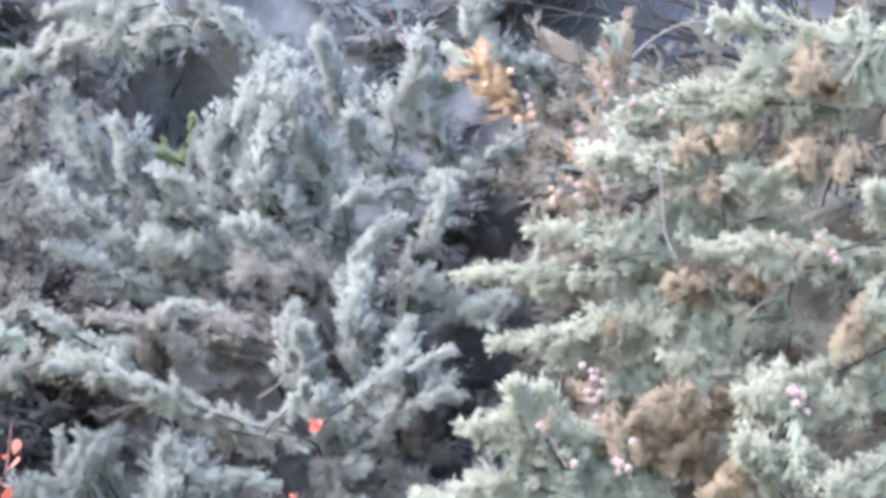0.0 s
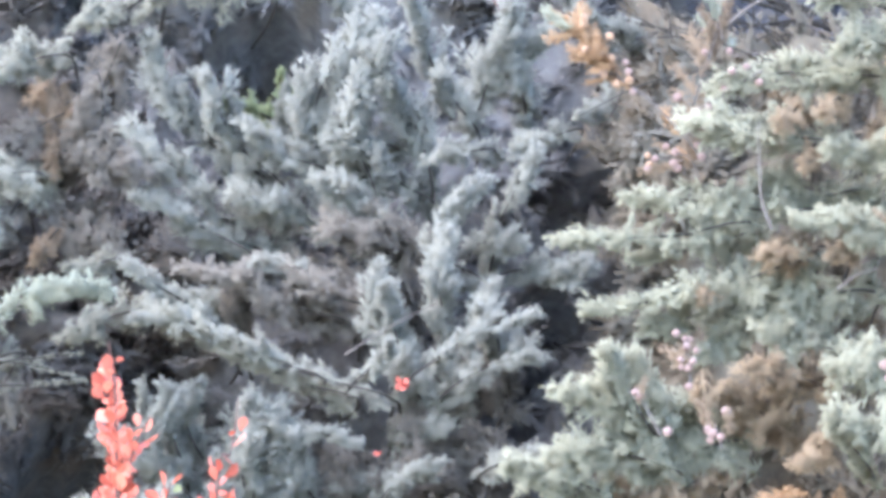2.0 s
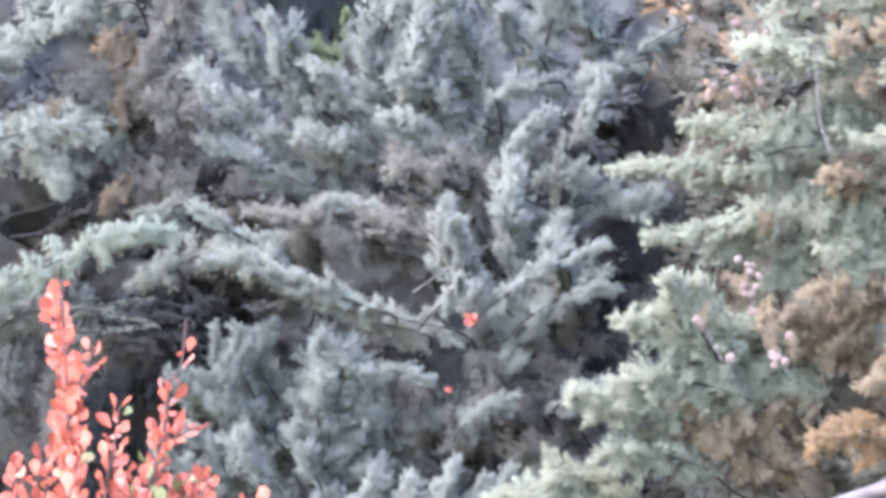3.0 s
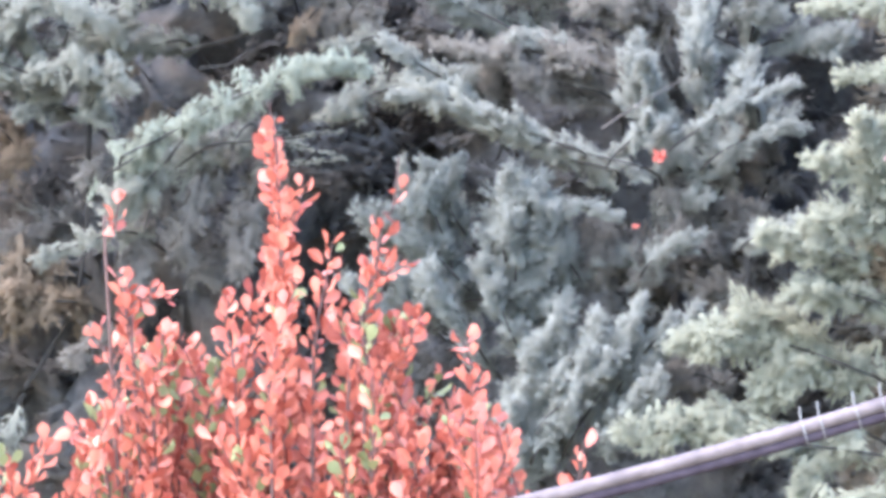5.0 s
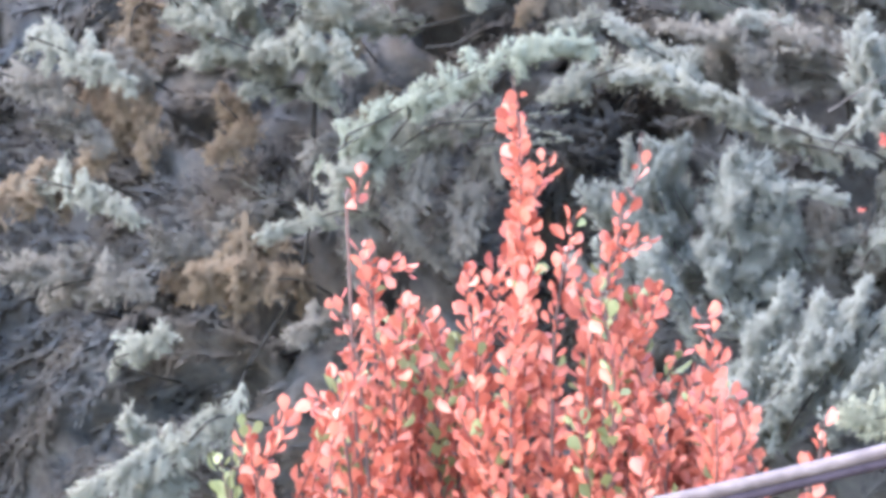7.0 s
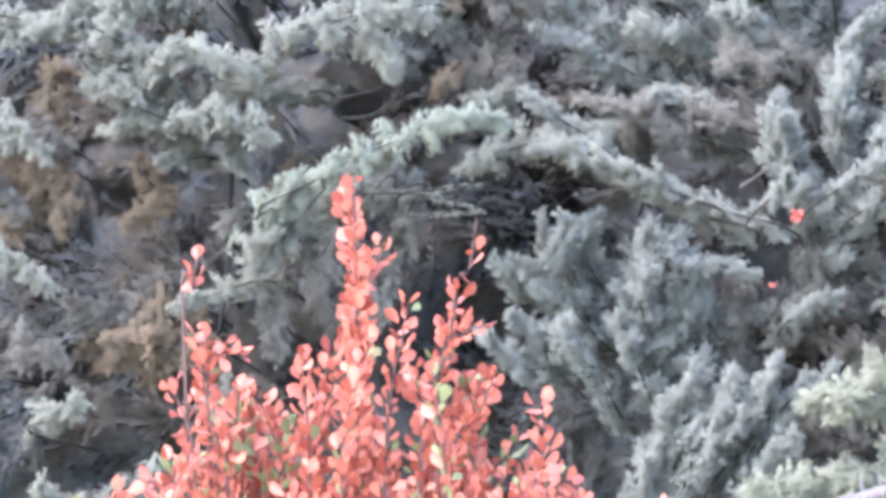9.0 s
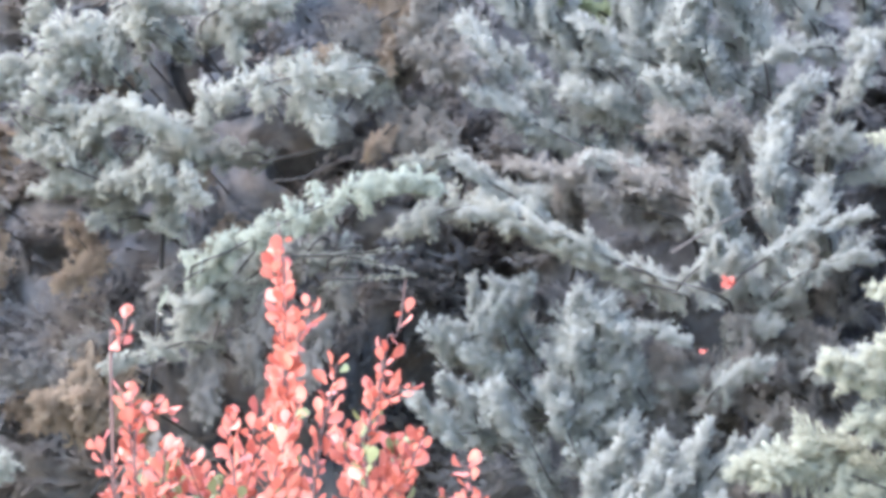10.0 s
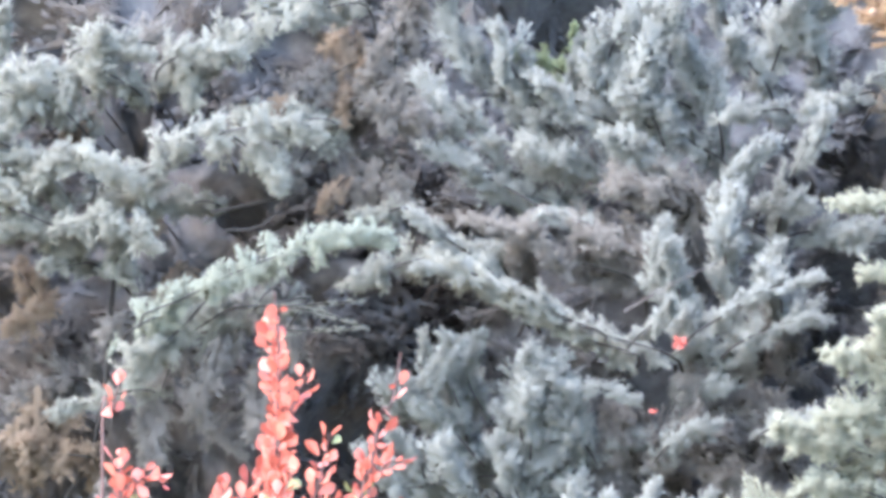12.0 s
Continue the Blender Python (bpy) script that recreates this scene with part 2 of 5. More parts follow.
STYLES = {  # how far its sprays point along the bough, aside and up, and what share of them hangs
    "up": (0.95, 0.42, 0.35, 0.0),
    "dim": (0.9, 0.5, 0.15, 0.1),
    "fresh": (0.9, 0.5, 0.35, 0.0),
    "flat": (1.0, 0.42, 0.10, 0.15),
    "arch": (0.9, 0.40, 0.30, 0.2),
    "droop": (0.8, 0.42, 0.08, 0.3),
    "tassel": (0.5, 0.35, 0.0, 0.75),
    "shade": (0.8, 0.45, 0.0, 0.35),
    "puff": (0.5, 0.8, 0.3, 0.1),
    "thin": (1.0, 0.30, 0.05, 0.1),
    "brown": (0.5, 0.8, 0.05, 0.35),
    "tan": (0.8, 0.5, 0.05, 0.3),
    "rust": (0.5, 0.8, 0.1, 0.2),
}
count = [0]


def bough(tree, points, wide, style):
    """One bough: its wood from the trunk out, and the sprays that clothe it to a half width of wide."""
    count[0] += 1
    rng = np.random.default_rng(1000 + count[0])
    along, aside, up, hang = STYLES[style]
    tx, ty = tree["axis"]
    p0 = np.array(points[0])
    root = np.array([tx, ty, max(0.4, p0[2] - 0.35 * abs(p0[0] - tx) - 0.1)])
    v, f = tube([root, (0.2 * tx + 0.8 * p0[0], ty - 0.2, p0[2] - 0.12), *points], 0.0055, 0.0022, 22, 5, 0.12, count[0])
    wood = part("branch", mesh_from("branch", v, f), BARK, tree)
    rows = 60
    c = smooth_path(points, rows)
    reach = np.linalg.norm(np.diff(c, axis=0), axis=1).sum()
    t = unit(np.gradient(c, axis=0))
    # the sprays that clothe it
    n = int(min(52, 11 + 4.6 * reach / wide))
    s = np.concatenate([rng.uniform(0.0, 1.0, n - 3) ** 0.85, [0.9, 0.97, 1.0]])
    i = np.minimum((s * rows).astype(int), rows - 1)
    girth = np.minimum(1.0, 0.45 + 2.2 * s) * np.sqrt(np.clip(1 - s ** 3.5, 0, 1)) * (1 - 0.3 * s)
    sd = rng.normal(size=(n, 3)) * (1.0, 0.8, 0.8)
    sd[:, 1] -= 0.35
    ways = t[i] * along + sd * (aside * (1.1 - 0.5 * s))[:, None] + np.array([0, -0.05, up])
    hangs = rng.uniform(size=n) < hang
    ways[hangs] = t[i][hangs] * 0.35 + sd[hangs] * 0.3 + np.array([0, -0.1, -1.0])
    ways[-3:] = t[i][-3:] + sd[-3:] * 0.15
    lengths = wide * np.where(rng.uniform(size=n) < 0.25, 2.3, 1.6) * rng.uniform(0.75, 1.25, n) * (1.1 - 0.3 * s)
    around = unit(np.cross(t[i], rng.normal(size=(n, 3))))
    around[:, 1] -= 0.3
    ways = unit(ways + around * (0.4 - 0.35 * s)[:, None])
    roots = c[i] + around * (wide * 0.78 * girth * rng.uniform(0.0, 1.0, n) ** 0.6)[:, None] - ways * (lengths * 0.55)[:, None]
    # dim and shade boughs take their shade from the darker MID colour
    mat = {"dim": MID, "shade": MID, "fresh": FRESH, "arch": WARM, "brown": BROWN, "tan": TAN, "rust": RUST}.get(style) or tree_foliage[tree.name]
    v, f, nrm = place_plumes(SLIM if style == "thin" else FINE, roots, ways, lengths, rng, c[i])
    name, label = ("dead_foliage", "withered brown foliage") if style in ("brown", "tan", "rust") else ("foliage", "")
    part(name, mesh_from(name, v, f, True, nrm), mat, wood, label)
    return wood


def cypress(axis, height, radius, foliage, label, lean=(0, 0)):
    tree = tagged(new("cypress_tree"), label, "tree", "cypress trees")
    tree["axis"] = axis
    tree_foliage[tree.name] = foliage
    x, y = axis
    v, f = tube([(x, y, -0.1), (x + 0.03, y, height * 0.35), (x - 0.03 + lean[0], y + lean[1], height * 0.7), (x + lean[0], y + lean[1], height)], radius, 0.02, 28, 12, 0.06, int(height * 100))
    part("trunk", mesh_from("trunk", v, f), BARK, tree)
    return tree


HOLES = []


def gap(x, z, half_width, half_height):
    """A place where one sees between the boughs, deep into a crown."""
    HOLES.append((x, z, half_width, half_height))


def hollow(x, z, least=0.0):
    """How deep the crown falls in at a place: 1 in a gap, 0 away from all gaps; only gaps of a least size count."""
    wob = 1 + 0.45 * noise.noise(Vector((x * 7, 3.1, z * 7))) + 0.25 * noise.noise(Vector((x * 19, 5.1, z * 19)))
    near = min([((x - hx) / hw) ** 2 + ((z - hz) / hh) ** 2 for hx, hz, hw, hh in HOLES if hw * hh > least], default=9.0) * wob
    return max(0.0, min(1.0, 1.5 - 0.8 * near))


def crown(tree, height, rx, ry, mat, seed, sprays, fine=True):
    """The dense inner crown: a lumpy closed body round the trunk, open at the gaps, clothed in sprays that follow one another's lie."""
    rng = np.random.default_rng(seed)
    tx, ty = tree["axis"]
    step = 0.035 if fine else 0.09
    zs = np.concatenate([np.arange(0.35, 0.95, 0.15), np.arange(0.95, 3.85, step), np.linspace(3.9, height, 22)])
    front = int(3.0 * rx / step)
    turn = np.concatenate([np.linspace(-math.pi, 0, front), np.linspace(0, math.pi, 40)[1:-1]])
    na, nz = len(turn), len(zs)
    co = np.empty((nz, na, 3))
    for j, z in enumerate(zs):
        slim = min(1.0, 0.35 + 1.6 * (z - 0.3)) * (1 if z < 3.6 else max(0.03, 1 - (z - 3.6) / (height - 3.6)) ** 0.8)
        for i, a in enumerate(turn):
            c, q = math.cos(a), math.sin(a)
            x = math.copysign(abs(c) ** 0.75, c) * rx * slim
            y = math.copysign(abs(q) ** 0.75, q) * ry * slim
            p = Vector((tx + x, ty + y, z))
            d = 0.16 * noise.noise(p * 2.6 + Vector((seed, 0, 0))) + 0.075 * noise.noise(p * 6.5) + 0.022 * noise.noise(p * 15)
            if q < 0:
                d -= 0.30 * hollow(p.x, z) + 0.5 * hollow(p.x, z, 0.03)
            d *= min(1.0, slim + 0.1)
            co[j, i] = (tx + x + d * c * 0.8, ty + y + d * q * 1.2, z + 0.5 * d)
    j, i = np.meshgrid(np.arange(nz - 1), np.arange(na), indexing="ij")
    k = (i + 1) % na
    quads = np.stack([j * na + i, j * na + k, (j + 1) * na + k, (j + 1) * na + i], -1).reshape(-1, 4)
    flat = co.reshape(-1, 3)
    mid = flat[quads].mean(1)
    shut = np.array([hollow(m[0], m[2], 0.06) < 0.55 for m in mid])
    quads, mid = quads[shut], mid[shut]
    n = unit(np.cross(np.roll(co, -1, 1) - np.roll(co, 1, 1), np.gradient(co, axis=0)).reshape(-1, 3))
    tri = np.concatenate([quads[:, [0, 1, 2]], quads[:, [0, 2, 3]]])
    # sprays on the side that is seen
    seen = np.flatnonzero((mid[:, 1] < ty + 0.35 * ry) & (mid[:, 2] > 0.95) & (mid[:, 2] < 3.9))
    seen = seen[[hollow(*mid[k][[0, 2]], 0.06) < 0.5 and rng.uniform() > 0.7 * hollow(*mid[k][[0, 2]]) ** 2 for k in seen]]
    pick = rng.choice(seen, sprays)
    at = quads[pick][:, 0]
    lie = np.array([2.6 * noise.noise(Vector((p[0] * 2.0, 7.7, p[2] * 2.0))) for p in flat[at]]) + rng.uniform(-0.9, 0.9, sprays)
    flip = np.where(flat[at][:, 0] < tx, -1.0, 1.0)
    way = unit(np.stack([flip * np.cos(lie), 0 * lie - 0.45, np.sin(lie) - 0.2], 1))
    size = rng.uniform(0.14, 0.27, sprays)
    pv, pf, pn = place_plumes(COARSE, flat[at] + n[at] * 0.03 - way * size[:, None] * 0.35, way, size, rng)
    v, f = join([(flat, tri), (pv, pf)])
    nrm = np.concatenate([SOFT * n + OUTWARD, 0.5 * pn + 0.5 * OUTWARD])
    return part("crown", mesh_from("crown", v, f, True, unit(nrm)), mat, tree, "inner foliage darkened for crown shade, withered brown in patches")


tree_foliage = {}

# ---- ground ----
me = bpy.data.meshes.new("ground")
bm = bmesh.new()
bmesh.ops.create_grid(bm, x_segments=80, y_segments=80, size=1)
for vtx in bm.verts:
    d = vtx.co.length
    vtx.co.x, vtx.co.y = vtx.co.x * (20 + 900 * d ** 4), vtx.co.y * (20 + 900 * d ** 4) + 8
    vtx.co.z = 0.05 * noise.noise(Vector((vtx.co.x * 0.5, vtx.co.y * 0.5, 0)))
bm.to_mesh(me)
bm.free()
ground = tagged(part("ground", me, SOIL, None), "dry grass and bare soil under the trees", "ground", kind="structure")

# ---- added slope behind the trees, closing the gaps to the bright sky ----
me = bpy.data.meshes.new("wooded_hillside")
bm = bmesh.new()
bmesh.ops.create_grid(bm, x_segments=120, y_segments=70, size=1)
for vtx in bm.verts:
    x, y = vtx.co.x * 60, 20 + (vtx.co.y + 1) * 25
    vtx.co = (x, y, 0.75 * (y - 20) - 0.1 + 1.5 * noise.noise(Vector((x * 0.25, y * 0.25, 2))) + 0.7 * noise.noise(Vector((x * 0.9, y * 0.9, 5))))
bm.to_mesh(me)
bm.free()
for p in me.polygons:
    p.use_smooth = True
SCRUB = plain_material("backdrop_scrub", (0.035, 0.036, 0.038), (0.07, 0.072, 0.075), 2.2, 0.95, 0.8)
tagged(part("wooded_hillside", me, SCRUB, None), "added dark scrub slope that hides the sky behind the trees", "hillside", kind="structure")

# ---- the three cypresses in view ----
centre = cypress((-0.05, 14.4), 7.5, 0.045, BLUE, "blue-grey cypress with upswept feathery boughs and dead inner twigs")
right = cypress((2.0, 13.3), 6.5, 0.05, PALE, "pale green sunlit cypress with flat boughs and round cones")
left = cypress((-1.73, 14.8), 7.0, 0.045, GREY, "grey-green cypress with arching drooping boughs and withered patches")

bough(right, [(1.74, 12.10, 3.22), (1.53, 11.99, 3.24), (1.36, 11.90, 3.26), (1.18, 11.85, 3.28)], 0.076, "flat")
bough(right, [(1.57, 12.15, 3.04), (1.30, 12.04, 3.07), (1.07, 11.95, 3.06), (0.89, 11.90, 3.01)], 0.084, "flat")
bough(right, [(1.44, 12.10, 3.19), (1.34, 11.94, 3.17), (1.24, 11.85, 3.13)], 0.072, "flat")
bough(right, [(1.33, 12.05, 2.84), (1.12, 11.94, 2.88), (0.96, 11.85, 2.89), (0.83, 11.80, 2.91)], 0.091, "flat")
bough(right, [(1.52, 12.10, 2.90), (1.37, 11.94, 2.85), (1.21, 11.85, 2.83)], 0.065, "flat")
bough(right, [(1.26, 12.10, 2.67), (1.04, 11.99, 2.67), (0.83, 11.90, 2.69), (0.64, 11.85, 2.69)], 0.076, "flat")
bough(right, [(1.02, 12.00, 2.63), (0.79, 11.89, 2.59), (0.59, 11.80, 2.57), (0.43, 11.75, 2.56)], 0.057, "flat")
bough(right, [(1.04, 12.15, 2.61), (0.86, 11.99, 2.56), (0.66, 11.90, 2.53)], 0.057, "droop")
bough(right, [(1.71, 12.00, 2.66), (1.47, 11.89, 2.62), (1.26, 11.80, 2.63), (1.10, 11.75, 2.62)], 0.051, "flat")
bough(right, [(1.65, 12.05, 2.62), (1.50, 11.94, 2.59), (1.36, 11.85, 2.57), (1.26, 11.80, 2.58)], 0.049, "tassel")
bough(right, [(1.19, 12.05, 2.53), (0.93, 11.94, 2.45), (0.72, 11.85, 2.40), (0.53, 11.80, 2.37)], 0.068, "flat")
bough(right, [(1.16, 12.15, 2.46), (1.02, 11.99, 2.45), (0.88, 11.90, 2.43)], 0.077, "droop")
bough(right, [(0.96, 12.15, 2.40), (0.82, 11.99, 2.36), (0.70, 11.90, 2.33)], 0.069, "droop")
bough(right, [(1.06, 12.20, 2.34), (0.95, 12.04, 2.31), (0.87, 11.95, 2.25)], 0.077, "droop")
bough(right, [(0.71, 11.95, 1.99), (0.60, 11.79, 2.11), (0.44, 11.70, 2.14)], 0.075, "flat")
bough(right, [(0.73, 11.90, 2.01), (0.63, 11.74, 2.14), (0.56, 11.65, 2.24)], 0.079, "up")
bough(right, [(0.78, 11.95, 2.02), (0.69, 11.79, 2.14), (0.65, 11.70, 2.24)], 0.068, "up")
bough(right, [(0.81, 11.95, 1.91), (0.59, 11.79, 1.97), (0.42, 11.70, 1.96)], 0.075, "flat")
bough(right, [(0.92, 12.10, 2.03), (0.80, 11.94, 2.09), (0.70, 11.85, 2.07)], 0.084, "flat")
bough(right, [(1.70, 12.05, 2.36), (1.49, 11.94, 2.28), (1.34, 11.85, 2.23), (1.22, 11.80, 2.21)], 0.084, "flat")
bough(right, [(1.71, 12.10, 2.25), (1.52, 11.94, 2.18), (1.38, 11.85, 2.16)], 0.076, "flat")
bough(right, [(1.71, 12.05, 2.61), (1.62, 11.89, 2.50), (1.58, 11.80, 2.40)], 0.072, "up")
bough(right, [(1.73, 12.05, 2.71), (1.65, 11.89, 2.74), (1.60, 11.80, 2.78)], 0.072, "up")
bough(right, [(1.52, 11.95, 1.97), (1.34, 11.79, 2.02), (1.20, 11.70, 2.05)], 0.068, "flat")
bough(right, [(1.69, 12.00, 2.05), (1.55, 11.84, 1.97), (1.46, 11.75, 1.94)], 0.076, "flat")
bough(right, [(1.25, 12.10, 2.15), (1.10, 11.94, 2.20), (0.99, 11.85, 2.22)], 0.080, "tan")
bough(right, [(1.02, 12.10, 2.09), (0.94, 11.94, 2.13), (0.84, 11.85, 2.14)], 0.065, "tan")
bough(right, [(1.71, 12.20, 2.47), (1.59, 12.04, 2.40), (1.51, 11.95, 2.34)], 0.073, "tan")
bough(right, [(1.55, 12.25, 2.95), (1.43, 12.09, 2.96), (1.36, 12.00, 2.89)], 0.066, "tan")
bough(right, [(1.20, 12.25, 2.97), (1.12, 12.09, 2.97), (1.07, 12.00, 2.98)], 0.050, "tan")
bough(right, [(1.22, 12.25, 2.55), (1.13, 12.09, 2.54), (1.04, 12.00, 2.55)], 0.050, "tan")
bough(right, [(1.60, 12.30, 3.13), (1.48, 12.14, 3.13), (1.44, 12.05, 3.19)], 0.078, "tan")
bough(right, [(1.66, 12.25, 3.24), (1.62, 12.09, 3.16), (1.59, 12.00, 3.08)], 0.077, "droop")
bough(right, [(1.25, 11.95, 1.76), (1.09, 11.79, 1.82), (0.97, 11.70, 1.79)], 0.079, "rust")
bough(right, [(1.35, 11.95, 1.90), (1.25, 11.79, 2.01), (1.20, 11.70, 2.08)], 0.064, "up")
bough(right, [(0.82, 12.10, 2.08), (0.69, 11.94, 2.09), (0.59, 11.85, 2.02)], 0.076, "droop")
bough(right, [(0.59, 11.90, 1.85), (0.44, 11.74, 1.90), (0.29, 11.65, 1.92)], 0.071, "flat")
bough(right, [(0.67, 11.95, 1.72), (0.51, 11.79, 1.77), (0.37, 11.70, 1.77)], 0.072, "flat")
bough(right, [(0.91, 12.10, 1.91), (0.77, 11.94, 1.85), (0.67, 11.85, 1.80)], 0.069, "tan")
bough(right, [(0.68, 12.05, 1.99), (0.50, 11.89, 1.93), (0.36, 11.80, 1.88)], 0.076, "flat")
bough(right, [(0.68, 12.10, 1.80), (0.55, 11.94, 1.81), (0.45, 11.85, 1.77)], 0.065, "flat")
bough(right, [(0.64, 12.00, 1.52), (0.38, 11.89, 1.62), (0.22, 11.80, 1.65), (0.07, 11.75, 1.64)], 0.076, "flat")
bough(right, [(0.61, 12.10, 1.52), (0.45, 11.94, 1.54), (0.32, 11.85, 1.53)], 0.084, "droop")
bough(right, [(0.44, 12.10, 1.59), (0.35, 11.94, 1.53), (0.28, 11.85, 1.47)], 0.069, "droop")
bough(right, [(0.67, 12.00, 1.30), (0.35, 11.89, 1.35), (0.11, 11.80, 1.39), (-0.09, 11.75, 1.37)], 0.076, "flat")
bough(right, [(0.76, 12.00, 1.11), (0.56, 11.84, 1.16), (0.37, 11.75, 1.14)], 0.079, "flat")
bough(right, [(0.55, 12.10, 1.38), (0.44, 11.94, 1.27), (0.39, 11.85, 1.21)], 0.076, "droop")
bough(right, [(0.38, 12.00, 1.68), (0.25, 11.84, 1.69), (0.05, 11.75, 1.62)], 0.079, "flat")
bough(right, [(0.38, 12.00, 1.37), (0.16, 11.84, 1.42), (-0.10, 11.75, 1.39)], 0.076, "flat")
bough(centre, [(-0.17, 12.70, 1.32), (-0.10, 12.54, 1.42), (-0.00, 12.45, 1.52)], 0.068, "up")
bough(centre, [(-0.38, 12.70, 1.35), (-0.24, 12.54, 1.50), (-0.12, 12.45, 1.59)], 0.072, "up")
bough(centre, [(-0.39, 13.15, 2.84), (-0.59, 13.04, 2.97), (-0.70, 12.95, 3.11), (-0.76, 12.90, 3.25)], 0.086, "up")
bough(centre, [(-0.35, 13.10, 2.71), (-0.56, 12.99, 2.81), (-0.71, 12.90, 2.89), (-0.81, 12.85, 2.97)], 0.082, "up")
bough(centre, [(-0.27, 13.15, 2.57), (-0.48, 13.04, 2.65), (-0.61, 12.95, 2.71), (-0.73, 12.90, 2.79)], 0.071, "up")
bough(centre, [(-0.09, 13.10, 2.67), (-0.22, 13.01, 2.89), (-0.25, 12.94, 3.06), (-0.18, 12.88, 3.20), (-0.07, 12.85, 3.32)], 0.097, "up")
bough(centre, [(-0.05, 13.05, 2.77), (-0.13, 12.94, 2.99), (-0.09, 12.85, 3.15), (-0.05, 12.80, 3.25)], 0.089, "up")
bough(centre, [(-0.30, 13.20, 2.95), (-0.34, 13.04, 3.04), (-0.34, 12.95, 3.12)], 0.049, "up")
bough(centre, [(0.12, 13.10, 2.79), (0.07, 12.99, 2.99), (-0.00, 12.90, 3.07), (-0.03, 12.85, 3.12)], 0.089, "up")
bough(centre, [(-0.04, 13.20, 3.32), (-0.15, 13.09, 3.40), (-0.24, 13.00, 3.47), (-0.33, 12.95, 3.54)], 0.064, "up")
bough(centre, [(0.18, 13.20, 3.08), (0.11, 13.09, 3.23), (0.07, 13.00, 3.33), (0.04, 12.95, 3.40)], 0.067, "up")
bough(centre, [(0.25, 13.15, 3.04), (0.30, 13.04, 3.20), (0.34, 12.95, 3.30), (0.34, 12.90, 3.37)], 0.093, "up")
bough(centre, [(0.41, 13.20, 3.06), (0.37, 13.04, 3.20), (0.45, 12.95, 3.29)], 0.086, "up")
bough(centre, [(0.67, 13.20, 3.22), (0.56, 13.09, 3.38), (0.52, 13.00, 3.48), (0.58, 12.95, 3.56)], 0.079, "up")
bough(centre, [(0.81, 13.25, 3.27), (0.69, 13.09, 3.33), (0.57, 13.00, 3.35)], 0.064, "up")
bough(centre, [(0.32, 13.10, 2.93), (0.23, 12.94, 2.93), (0.13, 12.85, 2.90)], 0.056, "up")
bough(centre, [(0.59, 13.15, 3.01), (0.48, 12.99, 2.98), (0.37, 12.90, 2.93)], 0.052, "up")
bough(centre, [(0.74, 13.20, 3.12), (0.64, 13.04, 3.07), (0.57, 12.95, 3.04)], 0.052, "up")
bough(centre, [(0.27, 13.15, 2.97), (0.18, 12.99, 3.09), (0.13, 12.90, 3.15)], 0.075, "up")
bough(centre, [(0.29, 13.00, 2.51), (0.15, 12.89, 2.60), (0.17, 12.80, 2.73), (0.25, 12.75, 2.80)], 0.074, "up")
bough(centre, [(0.29, 13.05, 2.55), (0.32, 12.94, 2.70), (0.37, 12.85, 2.81), (0.42, 12.80, 2.89)], 0.059, "up")
bough(centre, [(0.31, 13.10, 2.54), (0.43, 12.99, 2.57), (0.52, 12.90, 2.55), (0.59, 12.85, 2.57)], 0.063, "up")
bough(centre, [(0.24, 13.10, 2.63), (0.31, 12.94, 2.65), (0.38, 12.85, 2.63)], 0.056, "up")
bough(centre, [(0.16, 12.95, 2.18), (0.03, 12.84, 2.31), (-0.06, 12.75, 2.43), (-0.05, 12.70, 2.53)], 0.085, "up")
bough(centre, [(0.23, 12.95, 2.21), (0.16, 12.84, 2.38), (0.13, 12.75, 2.51), (0.16, 12.70, 2.64)], 0.077, "up")
bough(centre, [(0.27, 13.00, 2.20), (0.25, 12.84, 2.34), (0.29, 12.75, 2.48)], 0.081, "up")
bough(centre, [(0.25, 13.00, 2.27), (0.35, 12.84, 2.33), (0.43, 12.75, 2.27)], 0.066, "up")
bough(centre, [(0.16, 13.05, 2.08), (0.06, 12.89, 2.18), (0.01, 12.80, 2.24)], 0.074, "up")
bough(centre, [(0.00, 13.10, 2.05), (0.07, 12.94, 2.10), (0.15, 12.85, 2.09)], 0.060, "up")
bough(centre, [(0.14, 13.15, 2.10), (0.21, 12.99, 2.16), (0.23, 12.90, 2.12)], 0.056, "up")
bough(centre, [(0.01, 13.15, 2.62), (-0.23, 13.04, 2.72), (-0.37, 12.95, 2.76), (-0.48, 12.90, 2.78)], 0.082, "up")
bough(centre, [(0.05, 13.10, 2.66), (-0.12, 12.94, 2.76), (-0.22, 12.85, 2.82)], 0.082, "up")
bough(centre, [(-0.32, 13.10, 2.80), (-0.47, 12.99, 2.93), (-0.54, 12.90, 3.03), (-0.59, 12.85, 3.14)], 0.086, "up")
bough(centre, [(-0.19, 13.10, 2.86), (-0.34, 12.94, 2.91), (-0.45, 12.85, 2.98)], 0.078, "up")
bough(centre, [(0.01, 13.20, 2.50), (-0.18, 13.04, 2.54), (-0.35, 12.95, 2.56)], 0.067, "dim")
bough(centre, [(-0.13, 13.20, 2.41), (-0.30, 13.04, 2.47), (-0.46, 12.95, 2.54)], 0.075, "dim")
bough(centre, [(0.08, 13.20, 2.42), (-0.06, 13.04, 2.49), (-0.16, 12.95, 2.55)], 0.075, "dim")
bough(centre, [(0.14, 13.15, 2.76), (0.02, 12.99, 2.83), (-0.05, 12.90, 2.89)], 0.067, "up")
